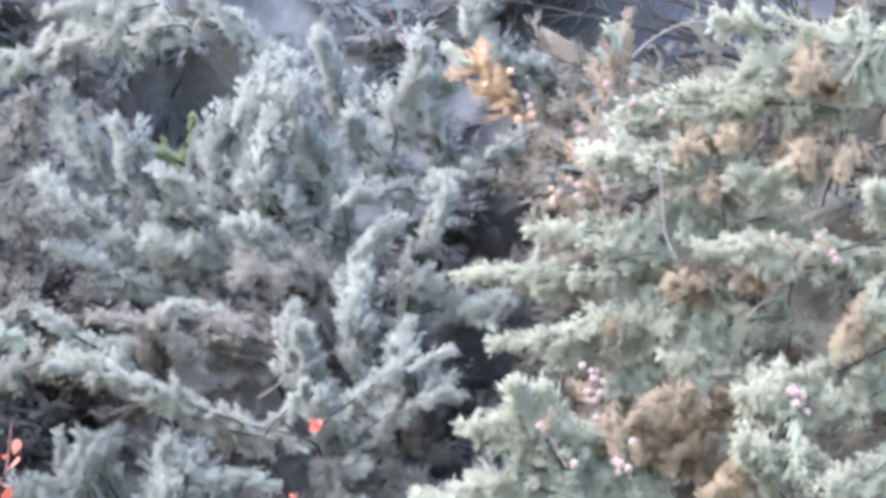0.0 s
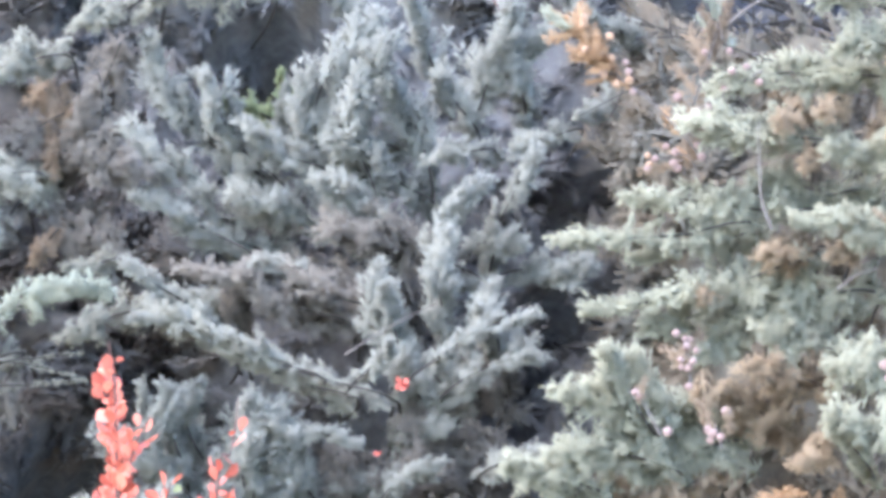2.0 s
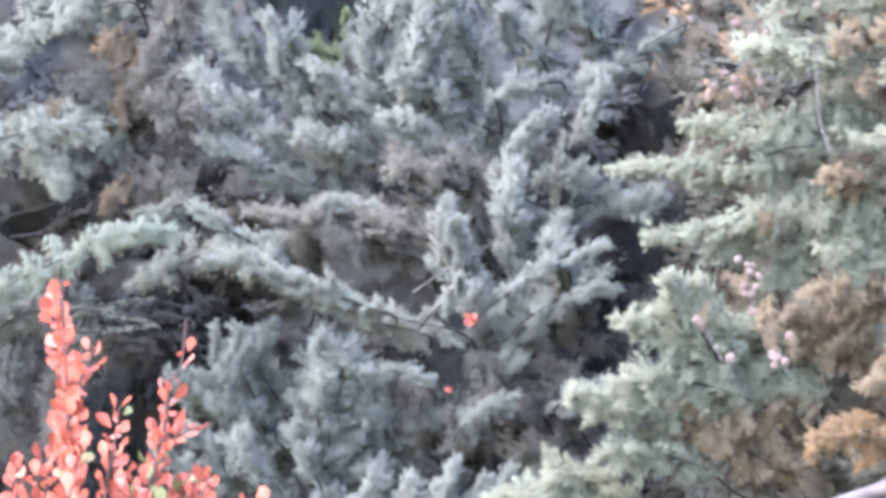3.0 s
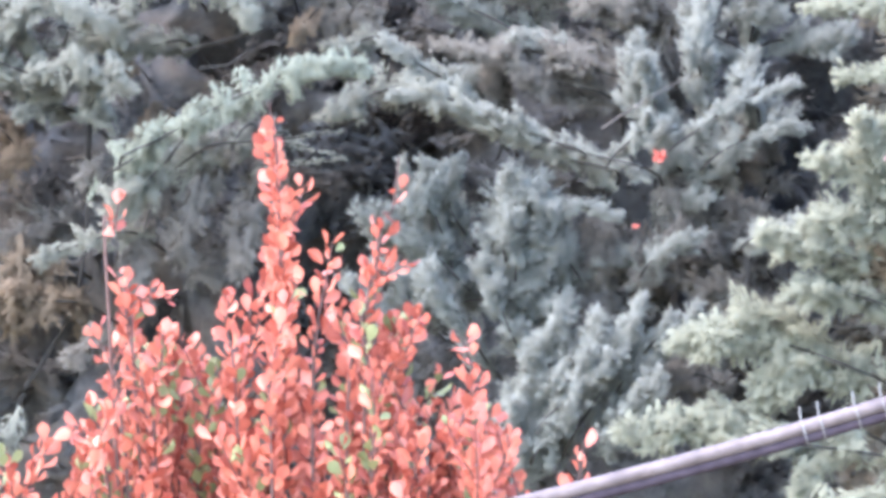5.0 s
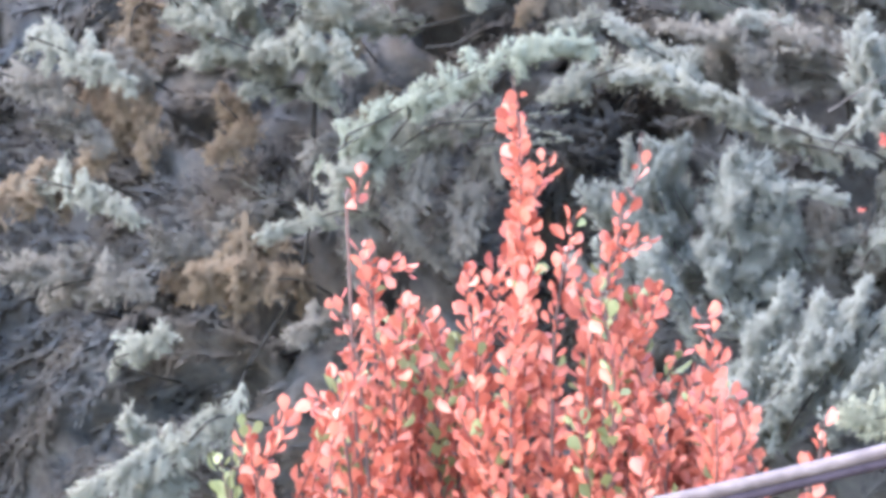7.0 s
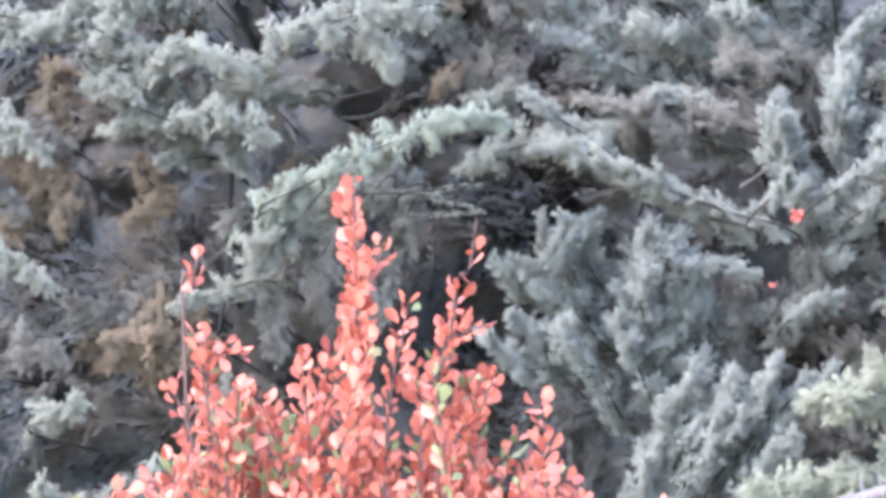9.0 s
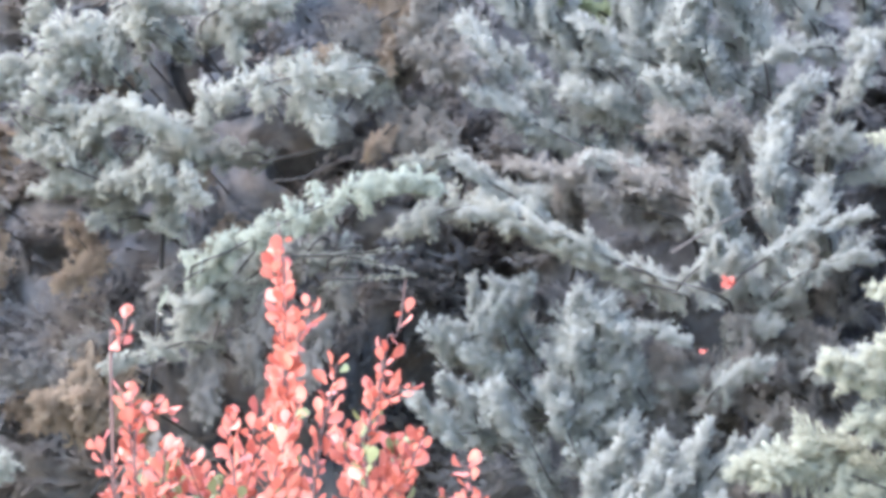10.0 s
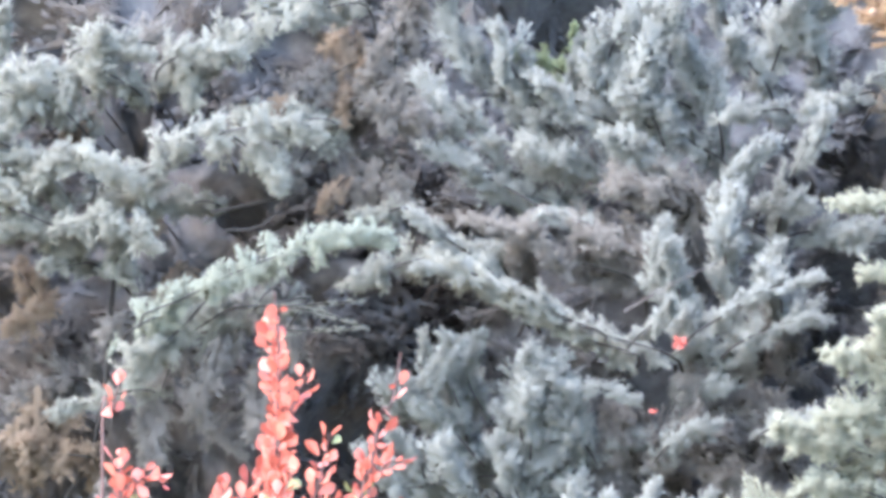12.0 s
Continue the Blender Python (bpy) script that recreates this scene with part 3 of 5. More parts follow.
bough(centre, [(0.02, 13.10, 2.93), (-0.08, 12.94, 2.95), (-0.19, 12.85, 2.94)], 0.074, "up")
bough(centre, [(0.01, 12.70, 2.14), (-0.23, 12.61, 2.21), (-0.44, 12.54, 2.30), (-0.62, 12.48, 2.37), (-0.76, 12.45, 2.38)], 0.054, "flat")
bough(centre, [(-0.52, 12.85, 2.34), (-0.62, 12.74, 2.43), (-0.71, 12.65, 2.48), (-0.80, 12.60, 2.54)], 0.047, "flat")
bough(centre, [(-0.63, 12.80, 1.95), (-0.67, 12.64, 2.05), (-0.68, 12.55, 2.17)], 0.058, "up")
bough(centre, [(-0.41, 12.80, 1.95), (-0.45, 12.64, 2.04), (-0.43, 12.55, 2.14)], 0.073, "up")
bough(centre, [(-0.75, 12.85, 1.95), (-0.81, 12.69, 2.00), (-0.87, 12.60, 2.03)], 0.073, "up")
bough(centre, [(-0.74, 12.80, 1.93), (-0.76, 12.64, 2.01), (-0.64, 12.55, 2.15)], 0.073, "up")
bough(centre, [(-0.33, 12.85, 1.85), (-0.38, 12.69, 1.94), (-0.34, 12.60, 2.09)], 0.066, "up")
bough(centre, [(-0.42, 12.80, 1.79), (-0.42, 12.64, 1.92), (-0.44, 12.55, 2.02)], 0.076, "up")
bough(centre, [(0.02, 12.95, 2.01), (0.09, 12.79, 2.07), (0.15, 12.70, 2.07)], 0.055, "up")
bough(centre, [(-0.04, 12.95, 1.85), (-0.11, 12.79, 1.90), (-0.16, 12.70, 1.90)], 0.074, "dim")
bough(centre, [(-0.37, 13.20, 3.02), (-0.44, 13.04, 3.06), (-0.52, 12.95, 3.07)], 0.049, "fresh")
bough(centre, [(-0.30, 13.20, 3.05), (-0.35, 13.04, 3.11), (-0.36, 12.95, 3.17)], 0.037, "fresh")
bough(centre, [(-0.60, 12.90, 1.81), (-0.64, 12.79, 1.98), (-0.64, 12.70, 2.09), (-0.62, 12.65, 2.16)], 0.059, "up")
bough(centre, [(-0.56, 12.85, 1.79), (-0.69, 12.69, 1.93), (-0.80, 12.60, 2.00)], 0.069, "up")
bough(centre, [(-0.44, 12.80, 1.84), (-0.46, 12.64, 1.99), (-0.41, 12.55, 2.11)], 0.080, "up")
bough(centre, [(-0.35, 12.85, 1.82), (-0.34, 12.69, 1.97), (-0.36, 12.60, 2.07)], 0.069, "up")
bough(centre, [(-0.22, 12.85, 1.81), (-0.29, 12.69, 1.91), (-0.35, 12.60, 1.96)], 0.066, "up")
bough(centre, [(-0.51, 12.85, 1.57), (-0.59, 12.69, 1.72), (-0.70, 12.60, 1.83)], 0.084, "up")
bough(centre, [(-0.41, 12.85, 1.60), (-0.48, 12.69, 1.77), (-0.52, 12.60, 1.88)], 0.084, "up")
bough(centre, [(-0.37, 12.90, 1.70), (-0.44, 12.74, 1.81), (-0.33, 12.65, 1.85)], 0.073, "up")
bough(centre, [(0.01, 12.95, 1.86), (-0.08, 12.79, 1.90), (-0.17, 12.70, 1.88)], 0.051, "up")
bough(centre, [(0.20, 13.00, 2.10), (0.11, 12.84, 2.10), (0.03, 12.75, 2.07)], 0.074, "dim")
bough(centre, [(-0.29, 12.70, 1.29), (-0.16, 12.59, 1.51), (-0.10, 12.50, 1.65), (-0.05, 12.45, 1.76)], 0.068, "up")
bough(centre, [(-0.08, 12.75, 1.46), (0.00, 12.59, 1.61), (0.12, 12.50, 1.73)], 0.051, "up")
bough(centre, [(-0.39, 12.75, 1.26), (-0.31, 12.59, 1.38), (-0.26, 12.50, 1.45)], 0.072, "up")
bough(centre, [(-0.48, 12.80, 1.36), (-0.39, 12.64, 1.48), (-0.30, 12.55, 1.53)], 0.073, "up")
bough(centre, [(-0.36, 12.85, 1.63), (-0.30, 12.69, 1.70), (-0.26, 12.60, 1.72)], 0.047, "up")
bough(centre, [(-0.15, 12.75, 1.36), (-0.12, 12.59, 1.45), (-0.03, 12.50, 1.48)], 0.058, "up")
bough(centre, [(-0.46, 12.80, 1.19), (-0.41, 12.64, 1.33), (-0.42, 12.55, 1.45)], 0.073, "up")
bough(centre, [(-0.72, 12.85, 1.71), (-0.76, 12.69, 1.81), (-0.84, 12.60, 1.88)], 0.066, "up")
bough(centre, [(-0.12, 12.95, 2.38), (-0.33, 12.79, 2.44), (-0.46, 12.70, 2.51)], 0.081, "dim")
bough(centre, [(-0.16, 12.95, 2.47), (-0.39, 12.79, 2.49), (-0.63, 12.70, 2.54)], 0.074, "dim")
bough(centre, [(0.15, 13.00, 1.82), (0.06, 12.84, 1.87), (-0.03, 12.75, 1.84)], 0.085, "dim")
bough(centre, [(0.19, 12.95, 1.49), (0.12, 12.79, 1.54), (0.02, 12.70, 1.53)], 0.085, "dim")
bough(centre, [(-0.51, 12.85, 1.84), (-0.48, 12.74, 1.99), (-0.45, 12.65, 2.09), (-0.33, 12.60, 2.14)], 0.062, "up")
bough(centre, [(-0.40, 12.80, 1.88), (-0.36, 12.69, 2.00), (-0.26, 12.60, 2.05), (-0.12, 12.55, 2.01)], 0.055, "up")
bough(centre, [(-0.60, 12.90, 1.76), (-0.38, 12.74, 1.77), (-0.26, 12.65, 1.76)], 0.062, "up")
bough(centre, [(-0.39, 12.90, 1.55), (-0.28, 12.74, 1.64), (-0.18, 12.65, 1.67)], 0.055, "up")
bough(centre, [(-0.69, 12.95, 1.82), (-0.73, 12.79, 2.03), (-0.76, 12.70, 2.17)], 0.066, "up")
bough(centre, [(-0.72, 12.85, 1.72), (-0.82, 12.69, 1.73), (-0.91, 12.60, 1.82)], 0.073, "up")
bough(centre, [(-0.40, 13.05, 2.58), (-0.58, 12.94, 2.68), (-0.69, 12.85, 2.73), (-0.80, 12.80, 2.77)], 0.044, "up")
bough(centre, [(-0.49, 13.05, 2.44), (-0.60, 12.89, 2.47), (-0.73, 12.80, 2.44)], 0.074, "up")
bough(centre, [(-0.28, 13.00, 2.47), (-0.38, 12.84, 2.52), (-0.48, 12.75, 2.51)], 0.074, "dim")
bough(centre, [(-0.26, 12.95, 2.54), (-0.36, 12.79, 2.56), (-0.42, 12.70, 2.56)], 0.048, "up")
bough(left, [(-1.68, 12.60, 2.10), (-1.49, 12.53, 2.24), (-1.31, 12.47, 2.33), (-1.09, 12.41, 2.41), (-0.95, 12.37, 2.46), (-0.86, 12.35, 2.44)], 0.061, "arch")
bough(left, [(-0.11, 12.75, 2.13), (-0.26, 12.66, 2.19), (-0.44, 12.59, 2.26), (-0.59, 12.53, 2.33), (-0.71, 12.50, 2.39)], 0.054, "flat")
bough(left, [(-0.74, 12.85, 2.42), (-0.89, 12.69, 2.38), (-1.00, 12.60, 2.32)], 0.062, "droop")
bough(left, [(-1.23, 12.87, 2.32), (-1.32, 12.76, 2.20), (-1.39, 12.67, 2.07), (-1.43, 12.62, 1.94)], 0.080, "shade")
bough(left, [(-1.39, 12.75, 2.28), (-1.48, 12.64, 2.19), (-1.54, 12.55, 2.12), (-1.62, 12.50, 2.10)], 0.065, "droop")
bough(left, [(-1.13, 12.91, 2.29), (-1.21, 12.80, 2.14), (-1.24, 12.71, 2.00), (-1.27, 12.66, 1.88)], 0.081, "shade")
bough(left, [(-1.57, 12.75, 1.98), (-1.72, 12.59, 1.95), (-1.84, 12.50, 1.90)], 0.049, "flat")
bough(left, [(-1.13, 12.95, 2.29), (-1.28, 12.79, 2.25), (-1.39, 12.70, 2.26)], 0.063, "flat")
bough(left, [(-1.72, 12.85, 2.33), (-1.70, 12.69, 2.39), (-1.69, 12.60, 2.45)], 0.066, "puff")
bough(left, [(-1.78, 12.95, 2.46), (-1.93, 12.79, 2.46), (-2.09, 12.70, 2.44)], 0.055, "flat")
bough(left, [(-1.78, 12.95, 2.36), (-1.86, 12.79, 2.36), (-1.94, 12.70, 2.35)], 0.040, "flat")
bough(left, [(-2.16, 12.75, 2.76), (-1.97, 12.64, 2.67), (-1.80, 12.55, 2.67), (-1.64, 12.50, 2.61)], 0.065, "droop")
bough(left, [(-1.79, 12.70, 2.56), (-1.62, 12.61, 2.65), (-1.46, 12.54, 2.73), (-1.28, 12.48, 2.78), (-1.08, 12.45, 2.76)], 0.072, "droop")
bough(left, [(-1.43, 12.75, 2.78), (-1.29, 12.59, 2.71), (-1.21, 12.50, 2.62)], 0.062, "tassel")
bough(left, [(-2.05, 12.75, 2.52), (-1.86, 12.64, 2.46), (-1.71, 12.55, 2.48), (-1.57, 12.50, 2.40)], 0.072, "droop")
bough(left, [(-2.20, 12.85, 2.68), (-2.10, 12.69, 2.58), (-2.01, 12.60, 2.54)], 0.066, "droop")
bough(left, [(-1.84, 12.95, 2.62), (-1.71, 12.79, 2.59), (-1.58, 12.70, 2.62)], 0.063, "droop")
bough(left, [(-1.32, 12.80, 2.25), (-1.48, 12.64, 2.15), (-1.62, 12.55, 2.03)], 0.073, "droop")
bough(left, [(-1.51, 12.91, 2.13), (-1.57, 12.75, 1.93), (-1.57, 12.66, 1.77)], 0.066, "shade")
bough(left, [(-1.38, 12.70, 2.22), (-1.20, 12.59, 2.25), (-1.05, 12.50, 2.23), (-0.92, 12.45, 2.19)], 0.016, "thin")
bough(left, [(-1.23, 12.70, 2.16), (-1.09, 12.54, 2.18), (-0.93, 12.45, 2.19)], 0.016, "thin")
bough(left, [(-1.21, 12.70, 2.23), (-1.06, 12.54, 2.26), (-0.93, 12.45, 2.27)], 0.014, "thin")
bough(left, [(-2.36, 12.95, 1.51), (-2.26, 12.79, 1.56), (-2.17, 12.70, 1.60)], 0.059, "puff")
bough(left, [(-2.26, 12.95, 1.28), (-2.27, 12.79, 1.32), (-2.29, 12.70, 1.35)], 0.048, "puff")
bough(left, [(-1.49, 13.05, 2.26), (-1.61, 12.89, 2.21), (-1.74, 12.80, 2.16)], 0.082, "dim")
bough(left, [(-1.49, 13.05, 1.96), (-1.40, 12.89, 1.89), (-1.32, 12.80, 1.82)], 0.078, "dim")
bough(left, [(-2.56, 12.95, 2.81), (-2.35, 12.79, 2.78), (-2.17, 12.70, 2.74)], 0.074, "flat")
bough(left, [(-2.09, 12.90, 2.88), (-2.20, 12.74, 2.81), (-2.32, 12.65, 2.73)], 0.062, "flat")
bough(left, [(-2.56, 13.10, 2.43), (-2.41, 12.94, 2.46), (-2.25, 12.85, 2.40)], 0.074, "dim")
bough(left, [(-2.56, 13.15, 2.38), (-2.43, 12.99, 2.28), (-2.43, 12.90, 2.16)], 0.078, "brown")
bough(left, [(-2.07, 13.15, 2.35), (-1.98, 12.99, 2.25), (-2.06, 12.90, 2.16)], 0.075, "brown")
bough(left, [(-2.23, 13.20, 1.81), (-2.07, 13.04, 1.78), (-1.97, 12.95, 1.71)], 0.086, "brown")
bough(left, [(-1.80, 13.20, 2.00), (-1.90, 13.04, 2.02), (-2.01, 12.95, 1.95)], 0.086, "dim")
bough(left, [(-1.92, 13.20, 1.78), (-2.09, 13.04, 1.88), (-2.22, 12.95, 1.88)], 0.086, "dim")
bough(left, [(-1.83, 12.85, 2.76), (-1.94, 12.69, 2.87), (-2.05, 12.60, 2.92)], 0.084, "flat")
bough(left, [(-1.87, 12.85, 2.92), (-2.00, 12.69, 2.86), (-2.10, 12.60, 2.72)], 0.084, "droop")
bough(left, [(-1.91, 12.90, 2.99), (-1.76, 12.74, 3.03), (-1.64, 12.65, 3.00)], 0.062, "droop")
bough(left, [(-1.64, 12.90, 2.93), (-1.53, 12.74, 3.02), (-1.38, 12.65, 3.02)], 0.073, "droop")
bough(left, [(-1.58, 12.95, 3.04), (-1.53, 12.79, 2.95), (-1.50, 12.70, 2.87)], 0.063, "tassel")
bough(left, [(-2.18, 12.90, 2.97), (-2.11, 12.74, 3.02), (-2.08, 12.65, 3.12)], 0.048, "flat")
bough(left, [(-2.17, 12.80, 2.68), (-1.98, 12.64, 2.62), (-1.81, 12.55, 2.67)], 0.069, "droop")
bough(left, [(-1.66, 12.85, 2.88), (-1.78, 12.69, 2.96), (-1.78, 12.60, 3.05)], 0.084, "flat")
bough(left, [(-1.72, 12.90, 2.99), (-1.85, 12.79, 2.97), (-1.98, 12.70, 2.84), (-2.09, 12.65, 2.76)], 0.081, "droop")
bough(left, [(-1.50, 12.95, 3.00), (-1.35, 12.79, 3.07), (-1.14, 12.70, 3.18)], 0.077, "flat")
bough(left, [(-0.99, 13.10, 3.05), (-1.15, 12.94, 2.96), (-1.27, 12.85, 2.86)], 0.082, "dim")
bough(left, [(-1.75, 13.10, 3.06), (-1.61, 12.94, 3.06), (-1.51, 12.85, 3.02)], 0.074, "dim")
bough(left, [(-1.02, 13.15, 2.90), (-1.07, 12.99, 2.77), (-0.99, 12.90, 2.63)], 0.086, "dim")
bough(left, [(-0.88, 13.10, 3.15), (-0.93, 12.94, 2.95), (-0.85, 12.85, 2.84)], 0.086, "dim")
bough(left, [(-0.36, 13.00, 3.44), (-0.54, 12.84, 3.42), (-0.74, 12.75, 3.37)], 0.074, "droop")
bough(left, [(-0.72, 13.00, 3.43), (-0.84, 12.84, 3.34), (-0.97, 12.75, 3.30)], 0.070, "droop")
bough(left, [(-0.43, 13.05, 3.52), (-0.59, 12.89, 3.49), (-0.78, 12.80, 3.49)], 0.067, "droop")
bough(left, [(-0.86, 13.10, 3.27), (-0.90, 12.94, 3.13), (-0.96, 12.85, 3.01)], 0.082, "dim")
bough(left, [(-0.84, 12.95, 2.57), (-0.91, 12.79, 2.56), (-0.99, 12.70, 2.54)], 0.044, "flat")
bough(left, [(-1.07, 12.95, 2.83), (-1.22, 12.79, 2.83), (-1.35, 12.70, 2.83)], 0.074, "droop")
bough(left, [(-1.24, 12.95, 2.78), (-1.24, 12.79, 2.68), (-1.22, 12.70, 2.62)], 0.066, "droop")
bough(left, [(-0.93, 13.05, 3.17), (-0.90, 12.89, 2.98), (-0.92, 12.80, 2.83)], 0.082, "dim")
bough(left, [(-1.00, 13.05, 3.21), (-1.16, 12.89, 3.19), (-1.34, 12.80, 3.20)], 0.074, "droop")
bough(left, [(-1.10, 13.15, 3.13), (-1.03, 12.99, 3.01), (-1.06, 12.90, 2.88)], 0.075, "brown")
bough(right, [(1.01, 12.15, 2.01), (0.84, 11.99, 1.98), (0.67, 11.90, 1.91)], 0.092, "droop")
bough(right, [(0.92, 12.15, 1.70), (0.77, 11.99, 1.78), (0.64, 11.90, 1.85)], 0.092, "tan")
bough(right, [(1.18, 12.20, 2.01), (1.04, 12.04, 2.09), (0.95, 11.95, 2.13)], 0.088, "tan")
bough(right, [(1.39, 12.20, 2.45), (1.16, 12.04, 2.42), (0.97, 11.95, 2.36)], 0.088, "droop")
bough(right, [(1.40, 12.25, 2.75), (1.19, 12.09, 2.72), (1.02, 12.00, 2.75)], 0.089, "droop")
bough(right, [(1.40, 12.25, 2.60), (1.18, 12.09, 2.57), (1.06, 12.00, 2.54)], 0.077, "tan")
bough(right, [(1.38, 12.15, 2.23), (1.17, 11.99, 2.29), (1.03, 11.90, 2.31)], 0.084, "droop")
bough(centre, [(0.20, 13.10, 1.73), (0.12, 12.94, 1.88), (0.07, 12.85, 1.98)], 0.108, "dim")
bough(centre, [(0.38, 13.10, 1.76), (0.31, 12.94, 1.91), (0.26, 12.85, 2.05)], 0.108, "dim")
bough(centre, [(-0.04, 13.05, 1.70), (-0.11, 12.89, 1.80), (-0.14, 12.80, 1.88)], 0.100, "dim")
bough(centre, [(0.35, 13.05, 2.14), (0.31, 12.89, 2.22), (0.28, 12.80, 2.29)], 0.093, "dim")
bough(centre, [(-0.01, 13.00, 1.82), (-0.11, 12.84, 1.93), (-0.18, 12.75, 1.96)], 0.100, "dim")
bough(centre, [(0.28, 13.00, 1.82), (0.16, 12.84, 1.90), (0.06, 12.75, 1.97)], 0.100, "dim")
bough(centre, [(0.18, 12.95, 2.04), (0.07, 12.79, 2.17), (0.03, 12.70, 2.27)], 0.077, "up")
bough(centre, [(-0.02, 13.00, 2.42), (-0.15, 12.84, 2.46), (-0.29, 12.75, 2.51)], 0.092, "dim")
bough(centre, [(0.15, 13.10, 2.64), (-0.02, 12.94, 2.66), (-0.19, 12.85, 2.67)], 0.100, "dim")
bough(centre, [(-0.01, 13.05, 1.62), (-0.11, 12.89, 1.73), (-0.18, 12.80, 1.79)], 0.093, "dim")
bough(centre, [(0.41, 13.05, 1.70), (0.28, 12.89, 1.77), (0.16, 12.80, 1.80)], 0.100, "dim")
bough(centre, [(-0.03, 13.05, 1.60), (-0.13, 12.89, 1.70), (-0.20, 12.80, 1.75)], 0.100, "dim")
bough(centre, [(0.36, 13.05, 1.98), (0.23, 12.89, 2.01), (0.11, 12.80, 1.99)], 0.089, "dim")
bough(left, [(-2.62, 12.85, 2.52), (-2.45, 12.69, 2.46), (-2.28, 12.60, 2.37)], 0.069, "droop")
bough(left, [(-2.35, 13.05, 2.44), (-2.27, 12.89, 2.28), (-2.25, 12.80, 2.15)], 0.070, "brown")
bough(left, [(-2.09, 12.95, 2.62), (-2.02, 12.79, 2.53), (-1.96, 12.70, 2.47)], 0.051, "puff")
bough(left, [(-2.00, 12.95, 2.47), (-1.87, 12.79, 2.42), (-1.74, 12.70, 2.47)], 0.059, "flat")
bough(left, [(-1.43, 13.00, 2.57), (-1.55, 12.84, 2.56), (-1.69, 12.75, 2.54)], 0.055, "flat")
bough(left, [(-2.64, 13.05, 2.26), (-2.48, 12.89, 2.25), (-2.38, 12.80, 2.18)], 0.074, "dim")
bough(left, [(-2.63, 12.95, 2.08), (-2.46, 12.79, 2.05), (-2.29, 12.70, 1.97)], 0.066, "droop")
bough(left, [(-2.59, 13.05, 1.72), (-2.42, 12.89, 1.78), (-2.25, 12.80, 1.75)], 0.085, "dim")
bough(left, [(-1.77, 13.05, 1.77), (-1.93, 12.89, 1.78), (-2.10, 12.80, 1.80)], 0.074, "brown")
bough(left, [(-2.00, 12.85, 1.36), (-2.12, 12.74, 1.27), (-2.26, 12.65, 1.19), (-2.42, 12.60, 1.12)], 0.073, "droop")
bough(left, [(-2.13, 12.90, 1.22), (-2.21, 12.74, 1.12), (-2.30, 12.65, 1.04)], 0.073, "droop")
bough(left, [(-1.65, 13.05, 1.66), (-1.72, 12.89, 1.64), (-1.78, 12.80, 1.61)], 0.063, "dim")
bough(left, [(-2.30, 13.10, 2.65), (-2.33, 12.94, 2.48), (-2.35, 12.85, 2.29)], 0.082, "brown")
bough(left, [(-2.34, 13.10, 2.36), (-2.36, 12.94, 2.21), (-2.42, 12.85, 2.15)], 0.074, "brown")
bough(left, [(-1.86, 13.10, 1.91), (-1.97, 12.94, 1.86), (-2.09, 12.85, 1.75)], 0.082, "brown")
bough(left, [(-2.49, 13.05, 2.10), (-2.61, 12.89, 2.05), (-2.73, 12.80, 2.02)], 0.074, "brown")
bough(left, [(-2.79, 13.00, 2.43), (-2.61, 12.84, 2.38), (-2.49, 12.75, 2.32)], 0.074, "dim")
bough(left, [(-2.40, 13.05, 1.83), (-2.53, 12.89, 1.81), (-2.68, 12.80, 1.79)], 0.082, "dim")
bough(left, [(-2.17, 12.95, 2.63), (-2.00, 12.79, 2.62), (-1.87, 12.70, 2.53)], 0.063, "droop")
bough(left, [(-1.10, 13.05, 2.89), (-0.95, 12.89, 2.91), (-0.79, 12.80, 2.84)], 0.085, "dim")
bough(left, [(-1.03, 13.10, 2.74), (-0.92, 12.94, 2.67), (-0.87, 12.85, 2.52)], 0.086, "dim")
bough(centre, [(-0.47, 13.05, 2.31), (-0.51, 12.89, 2.42), (-0.46, 12.80, 2.54)], 0.074, "dim")
bough(left, [(-0.46, 12.75, 2.28), (-0.60, 12.59, 2.36), (-0.75, 12.50, 2.39)], 0.062, "flat")
bough(centre, [(-0.58, 12.85, 1.97), (-0.63, 12.69, 2.09), (-0.59, 12.60, 2.18)], 0.055, "up")
bough(centre, [(-0.31, 12.80, 1.83), (-0.32, 12.64, 1.98), (-0.36, 12.55, 2.08)], 0.076, "up")
bough(centre, [(0.01, 12.85, 2.30), (-0.02, 12.69, 2.41), (-0.04, 12.60, 2.48)], 0.058, "up")
bough(centre, [(0.31, 12.85, 2.28), (0.29, 12.69, 2.37), (0.24, 12.60, 2.42)], 0.062, "up")
bough(right, [(1.14, 12.05, 2.52), (1.07, 11.89, 2.53), (1.02, 11.80, 2.54)], 0.046, "tan")
bough(right, [(1.30, 12.05, 2.55), (1.25, 11.89, 2.55), (1.20, 11.80, 2.53)], 0.042, "tan")
bough(right, [(1.61, 11.97, 2.47), (1.54, 11.81, 2.41), (1.49, 11.72, 2.36)], 0.068, "tan")
bough(right, [(0.93, 12.05, 2.44), (0.87, 11.89, 2.42), (0.84, 11.80, 2.40)], 0.038, "tan")
bough(right, [(1.21, 11.97, 2.01), (1.16, 11.81, 1.97), (1.11, 11.72, 1.94)], 0.049, "tan")
bough(right, [(1.48, 12.00, 3.21), (1.44, 11.84, 3.16), (1.39, 11.75, 3.07)], 0.057, "tan")
bough(right, [(1.16, 12.03, 2.97), (1.10, 11.87, 2.93), (1.06, 11.78, 2.90)], 0.049, "tan")
